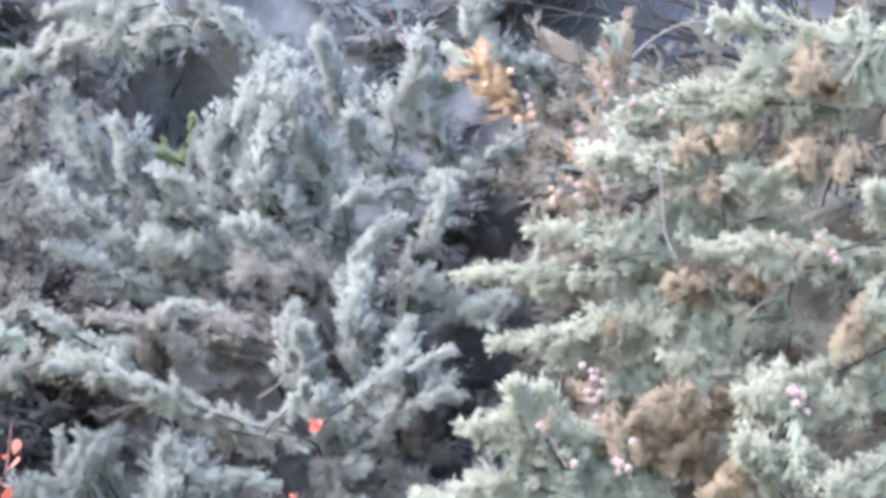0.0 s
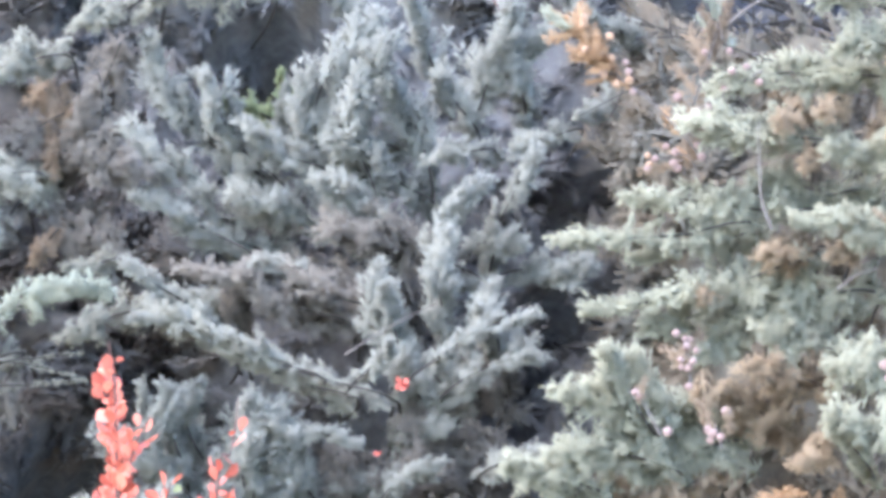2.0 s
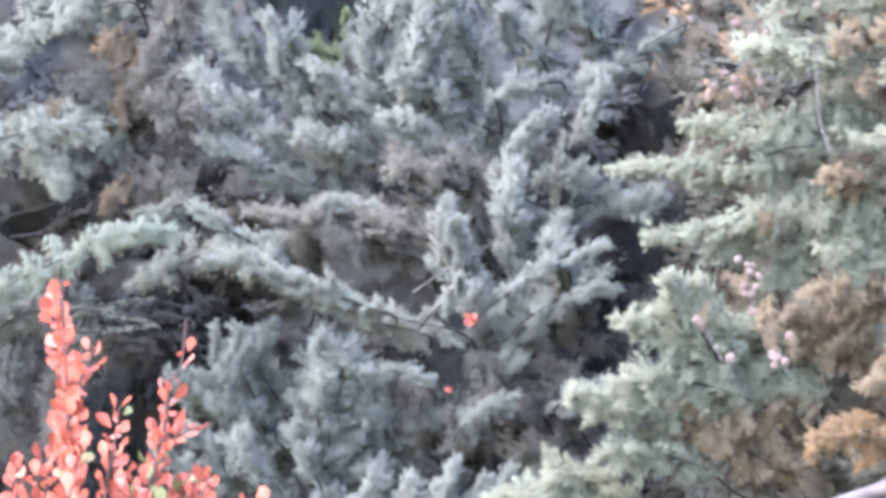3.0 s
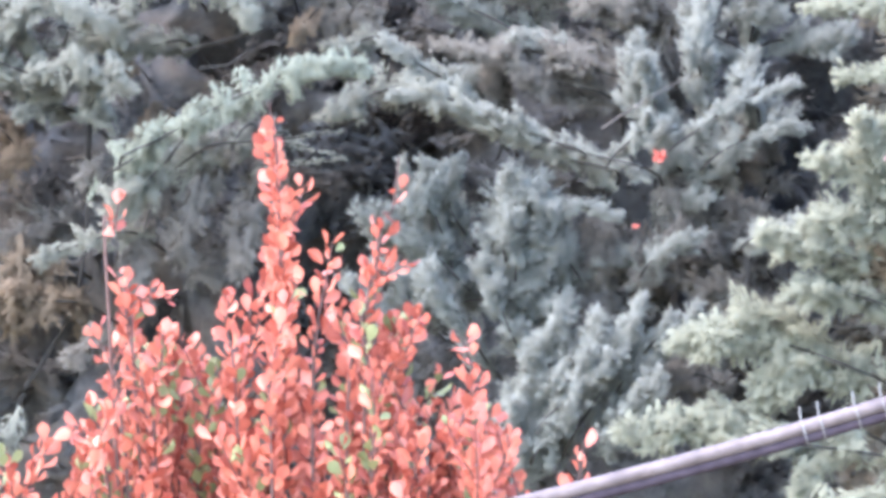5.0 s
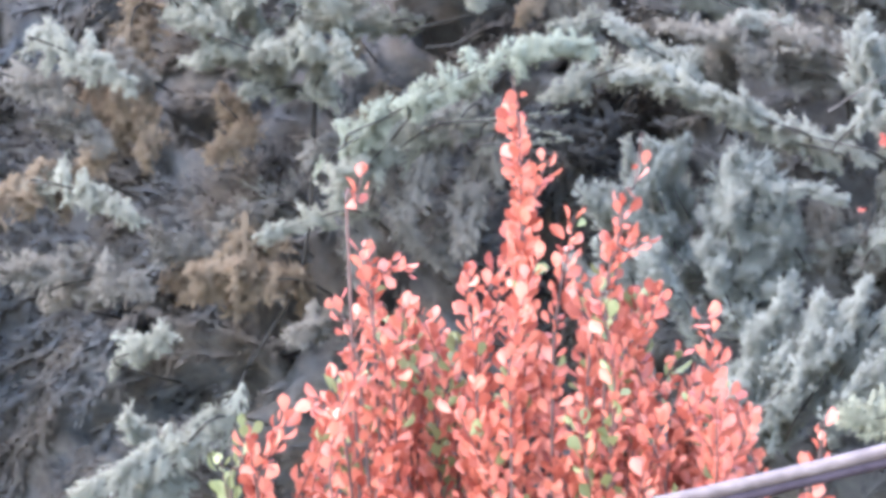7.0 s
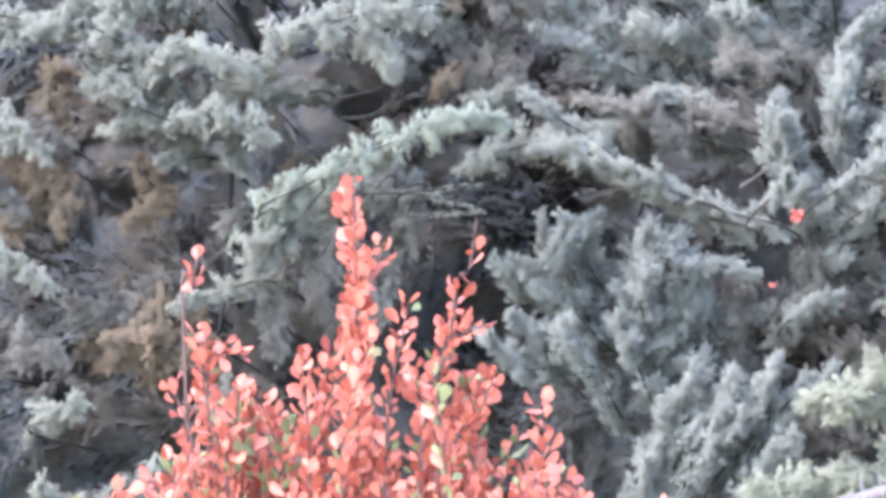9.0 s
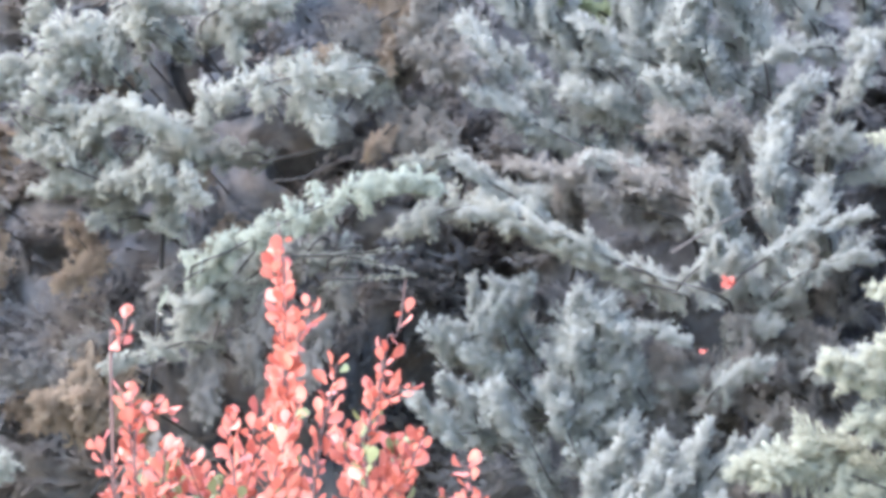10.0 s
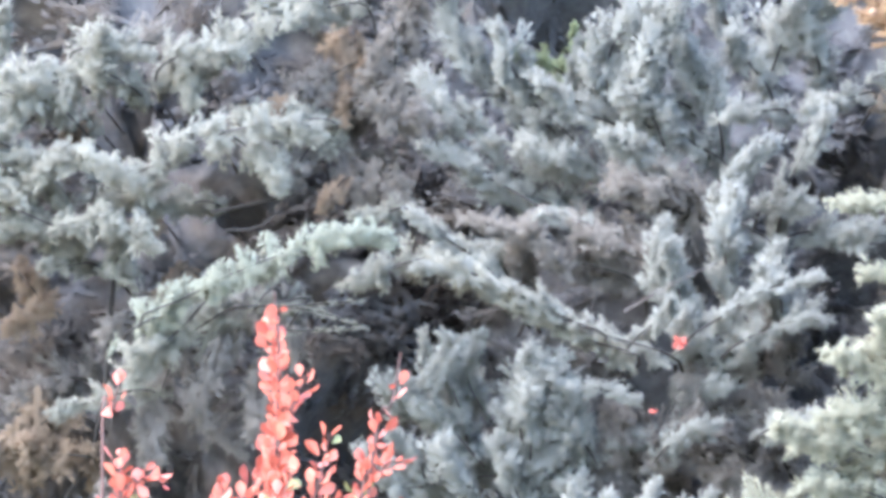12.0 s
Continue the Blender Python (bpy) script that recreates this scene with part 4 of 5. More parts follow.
bough(right, [(1.27, 12.05, 2.99), (1.21, 11.89, 2.96), (1.18, 11.80, 2.93)], 0.042, "tan")
bough(right, [(1.48, 12.03, 2.94), (1.42, 11.87, 2.90), (1.38, 11.78, 2.87)], 0.049, "tan")
bough(right, [(1.20, 12.05, 2.86), (1.16, 11.89, 2.82), (1.13, 11.80, 2.78)], 0.038, "tan")
bough(right, [(1.57, 12.05, 2.94), (1.53, 11.89, 2.89), (1.51, 11.80, 2.83)], 0.049, "tan")
bough(centre, [(-0.36, 12.73, 1.36), (-0.27, 12.57, 1.52), (-0.20, 12.48, 1.60)], 0.072, "up")
bough(centre, [(-0.20, 12.75, 1.46), (-0.21, 12.59, 1.60), (-0.18, 12.50, 1.70)], 0.065, "up")
bough(centre, [(-0.15, 12.71, 1.44), (-0.06, 12.55, 1.58), (0.04, 12.46, 1.70)], 0.069, "up")
bough(centre, [(-0.32, 12.75, 1.53), (-0.32, 12.59, 1.63), (-0.29, 12.50, 1.73)], 0.062, "up")
bough(centre, [(-0.44, 12.80, 1.46), (-0.37, 12.64, 1.55), (-0.36, 12.55, 1.63)], 0.073, "up")
bough(left, [(-1.61, 12.55, 2.17), (-1.46, 12.46, 2.26), (-1.28, 12.39, 2.35), (-1.07, 12.33, 2.43), (-0.94, 12.30, 2.46)], 0.061, "arch")
bough(left, [(-0.21, 12.70, 2.19), (-0.39, 12.59, 2.26), (-0.56, 12.50, 2.34), (-0.69, 12.45, 2.40)], 0.050, "flat")
bough(centre, [(0.01, 12.75, 2.18), (0.15, 12.64, 2.29), (0.26, 12.55, 2.36), (0.41, 12.50, 2.40)], 0.054, "up")
bough(centre, [(0.13, 12.75, 2.15), (0.26, 12.59, 2.24), (0.40, 12.50, 2.28)], 0.054, "up")
bough(centre, [(0.25, 12.73, 1.92), (0.35, 12.57, 1.97), (0.44, 12.48, 1.99)], 0.051, "up")
bough(centre, [(-0.16, 12.80, 2.15), (-0.06, 12.64, 2.26), (-0.02, 12.55, 2.31)], 0.051, "up")
bough(centre, [(-0.06, 12.80, 1.82), (0.03, 12.64, 1.92), (0.13, 12.55, 1.95)], 0.051, "up")
bough(left, [(-1.85, 13.00, 2.82), (-1.88, 12.84, 2.76), (-1.90, 12.75, 2.71)], 0.044, "brown")
bough(left, [(-1.32, 13.00, 2.87), (-1.35, 12.84, 2.82), (-1.38, 12.75, 2.77)], 0.048, "brown")
bough(left, [(-1.63, 13.00, 2.54), (-1.65, 12.84, 2.49), (-1.68, 12.75, 2.44)], 0.048, "brown")
bough(left, [(-1.03, 13.00, 2.67), (-1.07, 12.84, 2.62), (-1.09, 12.75, 2.57)], 0.048, "brown")
bough(left, [(-1.51, 13.00, 2.37), (-1.54, 12.84, 2.32), (-1.56, 12.75, 2.27)], 0.048, "brown")
bough(left, [(-1.18, 13.00, 2.93), (-1.22, 12.84, 2.88), (-1.25, 12.75, 2.85)], 0.044, "brown")
bough(left, [(-1.14, 13.00, 2.77), (-1.19, 12.84, 2.69), (-1.22, 12.75, 2.62)], 0.055, "dim")

# ---- gaps between the boughs, and the inner crowns ----
gap(-0.46, 3.39, 0.23, 0.20)
gap(0.60, 2.85, 0.14, 0.10)
gap(0.48, 2.36, 0.06, 0.08)
gap(1.18, 3.57, 0.46, 0.23)
gap(0.67, 2.95, 0.13, 0.07)
gap(1.71, 2.99, 0.05, 0.11)
gap(0.80, 2.33, 0.07, 0.06)
gap(1.39, 2.43, 0.09, 0.06)
gap(0.39, 2.27, 0.07, 0.06)
gap(-0.99, 3.57, 0.06, 0.06)
gap(-0.80, 2.36, 0.11, 0.05)
gap(-0.40, 2.15, 0.06, 0.07)
gap(-0.31, 2.13, 0.09, 0.06)
gap(-0.57, 2.13, 0.08, 0.07)
gap(0.56, 2.48, 0.11, 0.09)
gap(0.58, 2.94, 0.11, 0.10)
gap(-0.78, 2.76, 0.05, 0.08)
gap(-1.16, 2.29, 0.07, 0.07)
gap(0.42, 2.21, 0.09, 0.10)
gap(-0.26, 2.10, 0.07, 0.06)
gap(-1.94, 1.69, 0.06, 0.11)
gap(-1.61, 1.73, 0.07, 0.11)
gap(-2.20, 2.31, 0.06, 0.07)
gap(-0.94, 1.90, 0.07, 0.11)
gap(0.32, 1.45, 0.11, 0.06)
gap(0.21, 1.85, 0.07, 0.05)
gap(-1.09, 1.87, 0.09, 0.17)
gap(-1.86, 2.83, 0.09, 0.06)
gap(-0.33, 2.15, 0.07, 0.05)
gap(-0.94, 1.89, 0.09, 0.08)
gap(-1.58, 2.37, 0.07, 0.05)
gap(-0.73, 1.73, 0.07, 0.07)
gap(-1.43, 2.66, 0.09, 0.04)
gap(-2.47, 2.84, 0.06, 0.04)
gap(-0.79, 2.15, 0.05, 0.07)
gap(-1.26, 2.61, 0.07, 0.04)
gap(-2.39, 1.67, 0.07, 0.06)
gap(-2.15, 1.71, 0.06, 0.04)
gap(-2.51, 1.78, 0.20, 0.09)
gap(-2.20, 1.45, 0.22, 0.13)
gap(-2.54, 1.35, 0.15, 0.07)
gap(-2.00, 1.90, 0.09, 0.07)
gap(-1.60, 3.04, 0.06, 0.06)
gap(-1.55, 2.36, 0.09, 0.06)
gap(-0.98, 2.54, 0.07, 0.07)
gap(-1.67, 2.79, 0.07, 0.04)
gap(0.45, 2.80, 0.07, 0.07)
gap(-0.33, 2.14, 0.06, 0.05)
gap(-2.35, 3.02, 0.06, 0.09)
gap(-2.07, 2.35, 0.07, 0.04)
gap(-0.48, 3.27, 0.16, 0.11)
gap(-1.60, 2.97, 0.11, 0.06)
gap(-1.82, 2.95, 0.04, 0.05)
gap(-1.42, 2.60, 0.09, 0.06)
gap(-0.76, 2.79, 0.04, 0.07)
gap(-0.40, 2.14, 0.07, 0.07)
gap(-0.71, 2.15, 0.07, 0.08)
gap(0.54, 2.42, 0.09, 0.09)
gap(-2.16, 3.22, 0.11, 0.07)
gap(-1.20, 2.63, 0.07, 0.04)

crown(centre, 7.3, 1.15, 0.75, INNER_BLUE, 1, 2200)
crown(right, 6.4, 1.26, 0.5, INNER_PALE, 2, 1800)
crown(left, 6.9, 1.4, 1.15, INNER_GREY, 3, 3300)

# ---- added unseen cypress past the left one, there to shade its boughs ----
beside = cypress((-4.5, 13.9), 6.6, 0.05, GREY, "added unseen grey-green cypress that shades the left one")
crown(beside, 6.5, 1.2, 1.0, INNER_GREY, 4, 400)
HOLES.clear()

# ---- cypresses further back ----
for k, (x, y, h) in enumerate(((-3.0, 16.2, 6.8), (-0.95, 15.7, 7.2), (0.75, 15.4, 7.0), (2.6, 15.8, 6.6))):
    tree = cypress((x, y), h, 0.05, BACK, "cypress close behind the front row, shade put into its colour")
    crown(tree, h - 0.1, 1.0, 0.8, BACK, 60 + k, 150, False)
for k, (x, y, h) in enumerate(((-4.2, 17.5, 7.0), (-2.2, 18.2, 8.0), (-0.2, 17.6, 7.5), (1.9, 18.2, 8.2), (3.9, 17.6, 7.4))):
    tree = cypress((x, y), h, 0.1, BACK, "dense cypress standing behind the others, shade and haze put into its colour")
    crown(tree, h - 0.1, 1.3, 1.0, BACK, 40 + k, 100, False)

# ---- red-leaved shrub ----
def leaf_material(name, a, b, glow=0.35, rough=0.5):
    m, nodes, links, bsdf = material(name)
    geo = nodes.new("ShaderNodeNewGeometry")
    info = nodes.new("ShaderNodeObjectInfo")
    add = nodes.new("ShaderNodeMath")
    add.operation = "ADD"
    links.new(geo.outputs["Random Per Island"], add.inputs[0])
    links.new(info.outputs["Random"], add.inputs[1])
    fr = nodes.new("ShaderNodeMath")
    fr.operation = "FRACT"
    links.new(add.outputs[0], fr.inputs[0])
    n = nodes.new("ShaderNodeTexNoise")
    n.inputs["Scale"].default_value = 90
    links.new(geo.outputs["Position"], n.inputs["Vector"])
    mx = nodes.new("ShaderNodeMath")
    mx.operation = "MULTIPLY_ADD"
    mx.inputs[1].default_value = 0.3
    links.new(n.outputs["Fac"], mx.inputs[0])
    sc = nodes.new("ShaderNodeMath")
    sc.operation = "MULTIPLY"
    sc.inputs[1].default_value = 0.7
    links.new(fr.outputs[0], sc.inputs[0])
    links.new(sc.outputs[0], mx.inputs[2])
    r = ramp(nodes, [(0.05, tuple(0.8 * q for q in a)), (0.5, tuple(0.5 * (q + w) for q, w in zip(a, b))), (0.8, b), (1.0, (b[0] * 1.08, b[1] * 1.45, b[2] * 1.5))])
    links.new(mx.outputs[0], r.inputs["Fac"])
    links.new(r.outputs["Color"], bsdf.inputs["Base Color"])
    bsdf.inputs["Roughness"].default_value = rough
    tr = nodes.new("ShaderNodeBsdfTranslucent")
    links.new(r.outputs["Color"], tr.inputs["Color"])
    ms = nodes.new("ShaderNodeMixShader")
    ms.inputs["Fac"].default_value = glow
    links.new(bsdf.outputs[0], ms.inputs[1])
    links.new(tr.outputs[0], ms.inputs[2])
    links.new(ms.outputs[0], nodes["Material Output"].inputs["Surface"])
    return m


RED = leaf_material("red_leaf", (0.25, 0.038, 0.028), (0.58, 0.185, 0.13))
SCARLET = leaf_material("scarlet_leaf", (0.36, 0.085, 0.07), (0.46, 0.12, 0.10), 0.4, 0.7)
GREEN = leaf_material("green_leaf", (0.13, 0.14, 0.06), (0.23, 0.235, 0.115))
STEM = plain_material("reddish_stem", (0.05, 0.022, 0.02), (0.09, 0.042, 0.037), 50, 0.7)


def leaf_shape(fold, curl, wide=0.5):
    """An obovate leaf one unit long along +x, folded at its midrib and curled back, with some thickness at the rib."""
    at = np.array([0.0, 0.12, 0.35, 0.6, 0.82, 1.0])
    half = wide * np.array([0.05, 0.16, 0.37, 0.52, 0.42, 0.04])
    v = []
    for s, h in zip(at, half):
        drop = -curl * s * s
        v += [(s, -h, drop + fold * h), (s, 0, drop), (s, h, drop + fold * h)]
    f = []
    for i in range(len(at) - 1):
        a, b = 3 * i, 3 * i + 3
        f += [(a, b, b + 1), (a, b + 1, a + 1), (a + 1, b + 1, b + 2), (a + 1, b + 2, a + 2)]
    return np.array(v), np.array(f)


LEAVES = [leaf_shape(0.35, 0.05, 0.6), leaf_shape(0.7, 0.2, 0.58), leaf_shape(0.15, -0.1, 0.66), leaf_shape(0.5, 0.32, 0.62)]
RED_LEAF = [mesh_from("leaf", v, f) for v, f in LEAVES]
GREEN_LEAF = [mesh_from("green_leaf", v, f) for v, f in LEAVES]
for me in RED_LEAF:
    me.materials.append(RED)
for me in GREEN_LEAF:
    me.materials.append(GREEN)

shrub = tagged(new("red_shrub"), "shrub with upright stems and small glossy coral-red leaves", "shrub")
shrub.location = (-0.48, 5.55, 0)
bpy.context.view_layer.update()
LEAF = 0.0232
loose = {"red": [[], [], 0], "green": [[], [], 0]}


def leaf_frame(p, d, size, rng):
    d = d / np.linalg.norm(d)
    u = np.cross(d, np.array([0, -0.6, 0.8]) + rng.normal(size=3) * 0.7)
    u /= np.linalg.norm(u)
    return np.stack([d, u, np.cross(d, u)]) * size, p


def stem(points, seed, gap=0.0062, single=False, green=0.03, bare=0.0, size=LEAF, start=0.35):
    """A stem that rises from the shrub's foot through the points to its tip, with leaves in a spiral."""
    rng = np.random.default_rng(seed)
    foot = np.array([-0.48 + rng.uniform(-0.06, 0.06), 5.55 + rng.uniform(-0.05, 0.05), 0.0])
    low = np.array(points[-1])
    mid = foot + (low - foot) * np.array([0.75, 0.75, 0.55])
    line = [foot, mid] + [np.array(p) for p in points[::-1]]
    v, f = tube(line, 0.0036, 0.0008, 30, 6, 0.05, seed)
    v = v - np.array(shrub.location)
    ob = part("stem", mesh_from("stem", v, f), STEM, shrub)
    c = smooth_path(line, 400)
    run = np.concatenate([[0], np.cumsum(np.linalg.norm(np.diff(c, axis=0), axis=1))])
    t = np.gradient(c, axis=0)
    t /= np.linalg.norm(t, axis=1)[:, None]
    s, a = run[-1] * start, 0.0
    end = run[-1] * (1 - bare)
    while s < end:
        i = int(np.searchsorted(run, s))
        a += 2.4 + rng.uniform(-0.3, 0.3)
        ref = np.cross(t[i], (0, 1, 0.01))
        ref /= np.linalg.norm(ref)
        side = ref * math.cos(a) + np.cross(t[i], ref) * math.sin(a)
        d = t[i] * rng.uniform(0.8, 1.8) + side * 0.95 + rng.normal(size=3) * 0.4
        l = size * rng.uniform(0.55, 1.2)
        m, p = leaf_frame(c[i] + side * rng.uniform(0.002, 0.009), d, l, rng)
        k = rng.integers(4)
        kind = "green" if rng.uniform() < green else "red"
        if single and c[i][2] > 1.5:
            lf = part("leaf" if kind == "red" else "green_leaf", (RED_LEAF if kind == "red" else GREEN_LEAF)[k], None, ob)
            w = Matrix(((*m[:, 0], 0), (*m[:, 1], 0), (*m[:, 2], 0), (0, 0, 0, 1)))
            w.translation = Vector(p) - shrub.location
            lf.matrix_basis = w
        else:
            vv, ff = LEAVES[k]
            b = loose[kind]
            b[0].append(vv @ m + p - np.array(shrub.location))
            b[1].append(ff + b[2])
            b[2] += len(vv)
        s += 0.76 * gap * rng.uniform(0.5, 1.5) * (1.0 if c[i][2] > 1.1 else 2.2)
    return ob


stem([(-0.515, 5.500, 1.886), (-0.501, 5.500, 1.786), (-0.500, 5.500, 1.675), (-0.496, 5.500, 1.490)], 1, 0.0030, True)
stem([(-0.709, 5.500, 1.811), (-0.719, 5.500, 1.762), (-0.729, 5.500, 1.711)], 2, 0.016, True, bare=0.0, start=0.955)
stem([(-0.706, 5.500, 1.709), (-0.703, 5.500, 1.650), (-0.694, 5.500, 1.591), (-0.674, 5.500, 1.487)], 3, 0.0062, True)
stem([(-0.643, 5.500, 1.677), (-0.677, 5.500, 1.673), (-0.694, 5.500, 1.591)], 4, 0.006, True, start=0.93)
stem([(-0.366, 5.500, 1.761), (-0.373, 5.500, 1.713), (-0.394, 5.500, 1.639), (-0.414, 5.500, 1.491)], 5, 0.0068, True)
stem([(-0.335, 5.500, 1.721), (-0.362, 5.500, 1.699), (-0.387, 5.500, 1.639)], 6, 0.0068, True, start=0.93)
stem([(-0.431, 5.500, 1.746), (-0.439, 5.500, 1.698), (-0.453, 5.500, 1.624), (-0.459, 5.500, 1.491)], 7, 0.0068, True)
stem([(-0.343, 5.500, 1.856), (-0.352, 5.500, 1.787), (-0.376, 5.500, 1.691)], 8, 0.02, True, bare=0.015, start=0.955)
stem([(-0.317, 5.500, 1.648), (-0.338, 5.500, 1.596), (-0.374, 5.500, 1.492)], 9)
stem([(-0.262, 5.500, 1.619), (-0.249, 5.500, 1.560), (-0.274, 5.500, 1.479), (-0.316, 5.500, 1.360)], 10, 0.0068)
stem([(-0.197, 5.500, 1.486), (-0.218, 5.500, 1.435), (-0.265, 5.500, 1.346)], 11, 0.0075)
stem([(-0.105, 5.500, 1.481), (-0.112, 5.500, 1.430), (-0.133, 5.500, 1.349)], 12, 0.012, start=0.75)
stem([(-0.567, 5.500, 1.678), (-0.570, 5.500, 1.622), (-0.559, 5.500, 1.533)], 13)
stem([(-0.654, 5.500, 1.632), (-0.657, 5.500, 1.584), (-0.667, 5.500, 1.495)], 14)
stem([(-0.750, 5.500, 1.638), (-0.724, 5.500, 1.583), (-0.708, 5.500, 1.494)], 15, 0.009)
stem([(-0.807, 5.500, 1.493), (-0.830, 5.500, 1.433), (-0.840, 5.500, 1.344)], 16)
stem([(-0.861, 5.500, 1.455), (-0.853, 5.500, 1.410), (-0.840, 5.500, 1.336)], 17)
stem([(-0.861, 5.500, 1.481), (-0.871, 5.500, 1.417), (-0.878, 5.500, 1.343)], 18, 0.011, green=1.0)
stem([(-0.899, 5.500, 1.432), (-0.886, 5.500, 1.372), (-0.877, 5.500, 1.313)], 19, 0.011, green=1.0)
stem([(-0.772, 5.500, 1.508), (-0.741, 5.500, 1.464), (-0.721, 5.500, 1.368)], 20)
stem([(-0.513, 5.500, 1.929), (-0.507, 5.500, 1.882), (-0.501, 5.500, 1.786)], 21, 0.03, start=0.985)
stem([(-0.104, 5.500, 1.386), (-0.125, 5.500, 1.364), (-0.147, 5.500, 1.304)], 22, 0.009)
stem([(-0.467, 5.500, 1.820), (-0.483, 5.500, 1.771), (-0.497, 5.500, 1.697)], 23, 0.0062, start=0.9)

# the full body of the shrub below its spires
rng = np.random.default_rng(77)
SIDE = [-0.779, -0.750, -0.713, -0.654, -0.609, -0.572, -0.536, -0.500, -0.461, -0.387, -0.313, -0.253, -0.207]
TOP = [1.471, 1.560, 1.620, 1.628, 1.585, 1.659, 1.697, 1.764, 1.668, 1.647, 1.633, 1.560, 1.450]
for k in range(106):
    x = rng.uniform(SIDE[0] + 0.01, SIDE[-1] - 0.01)
    z = np.interp(x, SIDE, TOP) + 0.012 - 0.30 * rng.uniform() ** 1.4
    y = 5.5 + rng.uniform(-0.06, 0.22)
    g = 0.35 if rng.uniform() < 0.16 else 0.05
    q = rng.uniform(-0.06, 0.06)
    stem([(x, y, z), (x * 0.97 - 0.014 + q, y + 0.01, z - 0.12), (x * 0.9 - 0.048 + q, y + 0.02, z - 0.28)], 200 + k, 0.0066, green=g)
for kind, mat in (("red", RED), ("green", GREEN)):
    v, f, _ = loose[kind]
    body = part(kind + "_leaves", mesh_from(kind + "_leaves", np.concatenate(v), np.concatenate(f)), mat, shrub)
    tagged(body, kind="stuff")

# red leaves caught among the cypress twigs
v, f = leaf_shape(0.2, 0.3, 0.9)
rng = np.random.default_rng(5)
vs, fs = [], []
for k, d in enumerate(((1, -0.3, 0.5), (-0.7, -0.4, 0.7), (0.3, -0.5, -0.9), (-0.8, -0.3, -0.4), (0.9, -0.4, -0.3), (0.1, -0.6, 0.9), (0.1, -1.0, 0.1))):
    m, _ = leaf_frame(0, np.array(d), 0.025, rng)
    vs.append(v @ m)
    fs.append(f + k * len(v))
ob = tagged(part("caught_leaves", mesh_from("caught_leaves", np.concatenate(vs), np.concatenate(fs)), SCARLET, None), "small red leaves caught in the cypress foliage", "leaf")
ob.location = (0.008, 12.250, 2.177)
few = tagged(part("caught_leaves", mesh_from("caught_leaves", np.concatenate(vs[2:5]) * 0.6, np.concatenate([f + k * len(v) for k in range(3)])), SCARLET, None), "few small red leaves caught low in the cypress", "leaf")
few.location = (-0.061, 12.300, 1.981)

# ---- overhead cable bundle in front of the shrub ----
SHEATH = plain_material("grey_cable_sheath", (0.075, 0.056, 0.060), (0.13, 0.102, 0.106), 45, 0.6, 0.35, gloss=0.25)
DARK = plain_material("cable_underside", (0.025, 0.018, 0.026), (0.045, 0.034, 0.046), 45, 0.75, 0.3, gloss=0.12)
TIE = plain_material("pale_cable_tie", (0.09, 0.08, 0.085), (0.14, 0.13, 0.135), 30, 0.4, 0.0)
POST = plain_material("weathered_post", (0.12, 0.10, 0.08), (0.28, 0.24, 0.20), 9, 0.85, 0.5, (1, 1, 0.1))
cable = tagged(new("cable_bundle"), "sagging bundle of grey sheathed cables held by ties", "cable")
run = [np.array((x, 5.0, 1.461 + 0.259 * x + 0.061 * x * x)) for x in np.linspace(-4.2, 4.2, 43)]
v, f = tube(run, 0.0088, 0.0088, 160, 12)
part("grey_cable", mesh_from("grey_cable", v, f), SHEATH, cable, "thick pale grey cable")
# Dark strand below the grey cable stands for its shaded underside.
v, f = tube([p + np.array((0, 0.003, -0.0135)) for p in run], 0.0072, 0.0072, 160, 10)
part("cable_underside", mesh_from("cable_underside", v, f), DARK, cable, "dark strand standing for the shaded underside of the cable")
path = smooth_path(run, 800)
for x in (0.165, 0.189, 0.225, 0.256):
    i = int(np.argmin(np.abs(path[:, 0] - x)))
    p, d = path[i], path[i + 1] - path[i]
    d /= np.linalg.norm(d)
    up = np.cross((0, -1, 0), d)
    up = up if up[2] > 0 else -up
    ring = [p - up * 0.006 + (up * math.cos(q) * 0.0135 + np.array((0, 1, 0)) * math.sin(q) * 0.0108) for q in np.linspace(0, 2 * math.pi, 13)]
    v1, f1 = tube(ring, 0.0011, 0.0011, 26, 6)
    v2, f2 = tube([p + up * 0.008, p + up * 0.018 + d * 0.001, p + up * 0.026 + d * 0.003], 0.0017, 0.0012, 6, 6)
    part("cable_tie", mesh_from("cable_tie", np.concatenate([v1, v2]), np.concatenate([f1, f2 + len(v1)])), TIE, cable, "pale cable tie with its tail standing up")
for x, z in ((-4.2, run[0][2]), (4.2, run[-1][2])):
    post = tagged(new("cable_post"), "weathered round timber post carrying the cables", "post", "cable posts")
    post.location = (x, 5.09, 0)
    v, f = tube([(0, 0, -0.2), (0.01, 0, z * 0.5), (0, 0, z + 0.15)], 0.085, 0.07, 20, 14, 0.03, 3)
    part("pole", mesh_from("pole", v, f), POST, post)

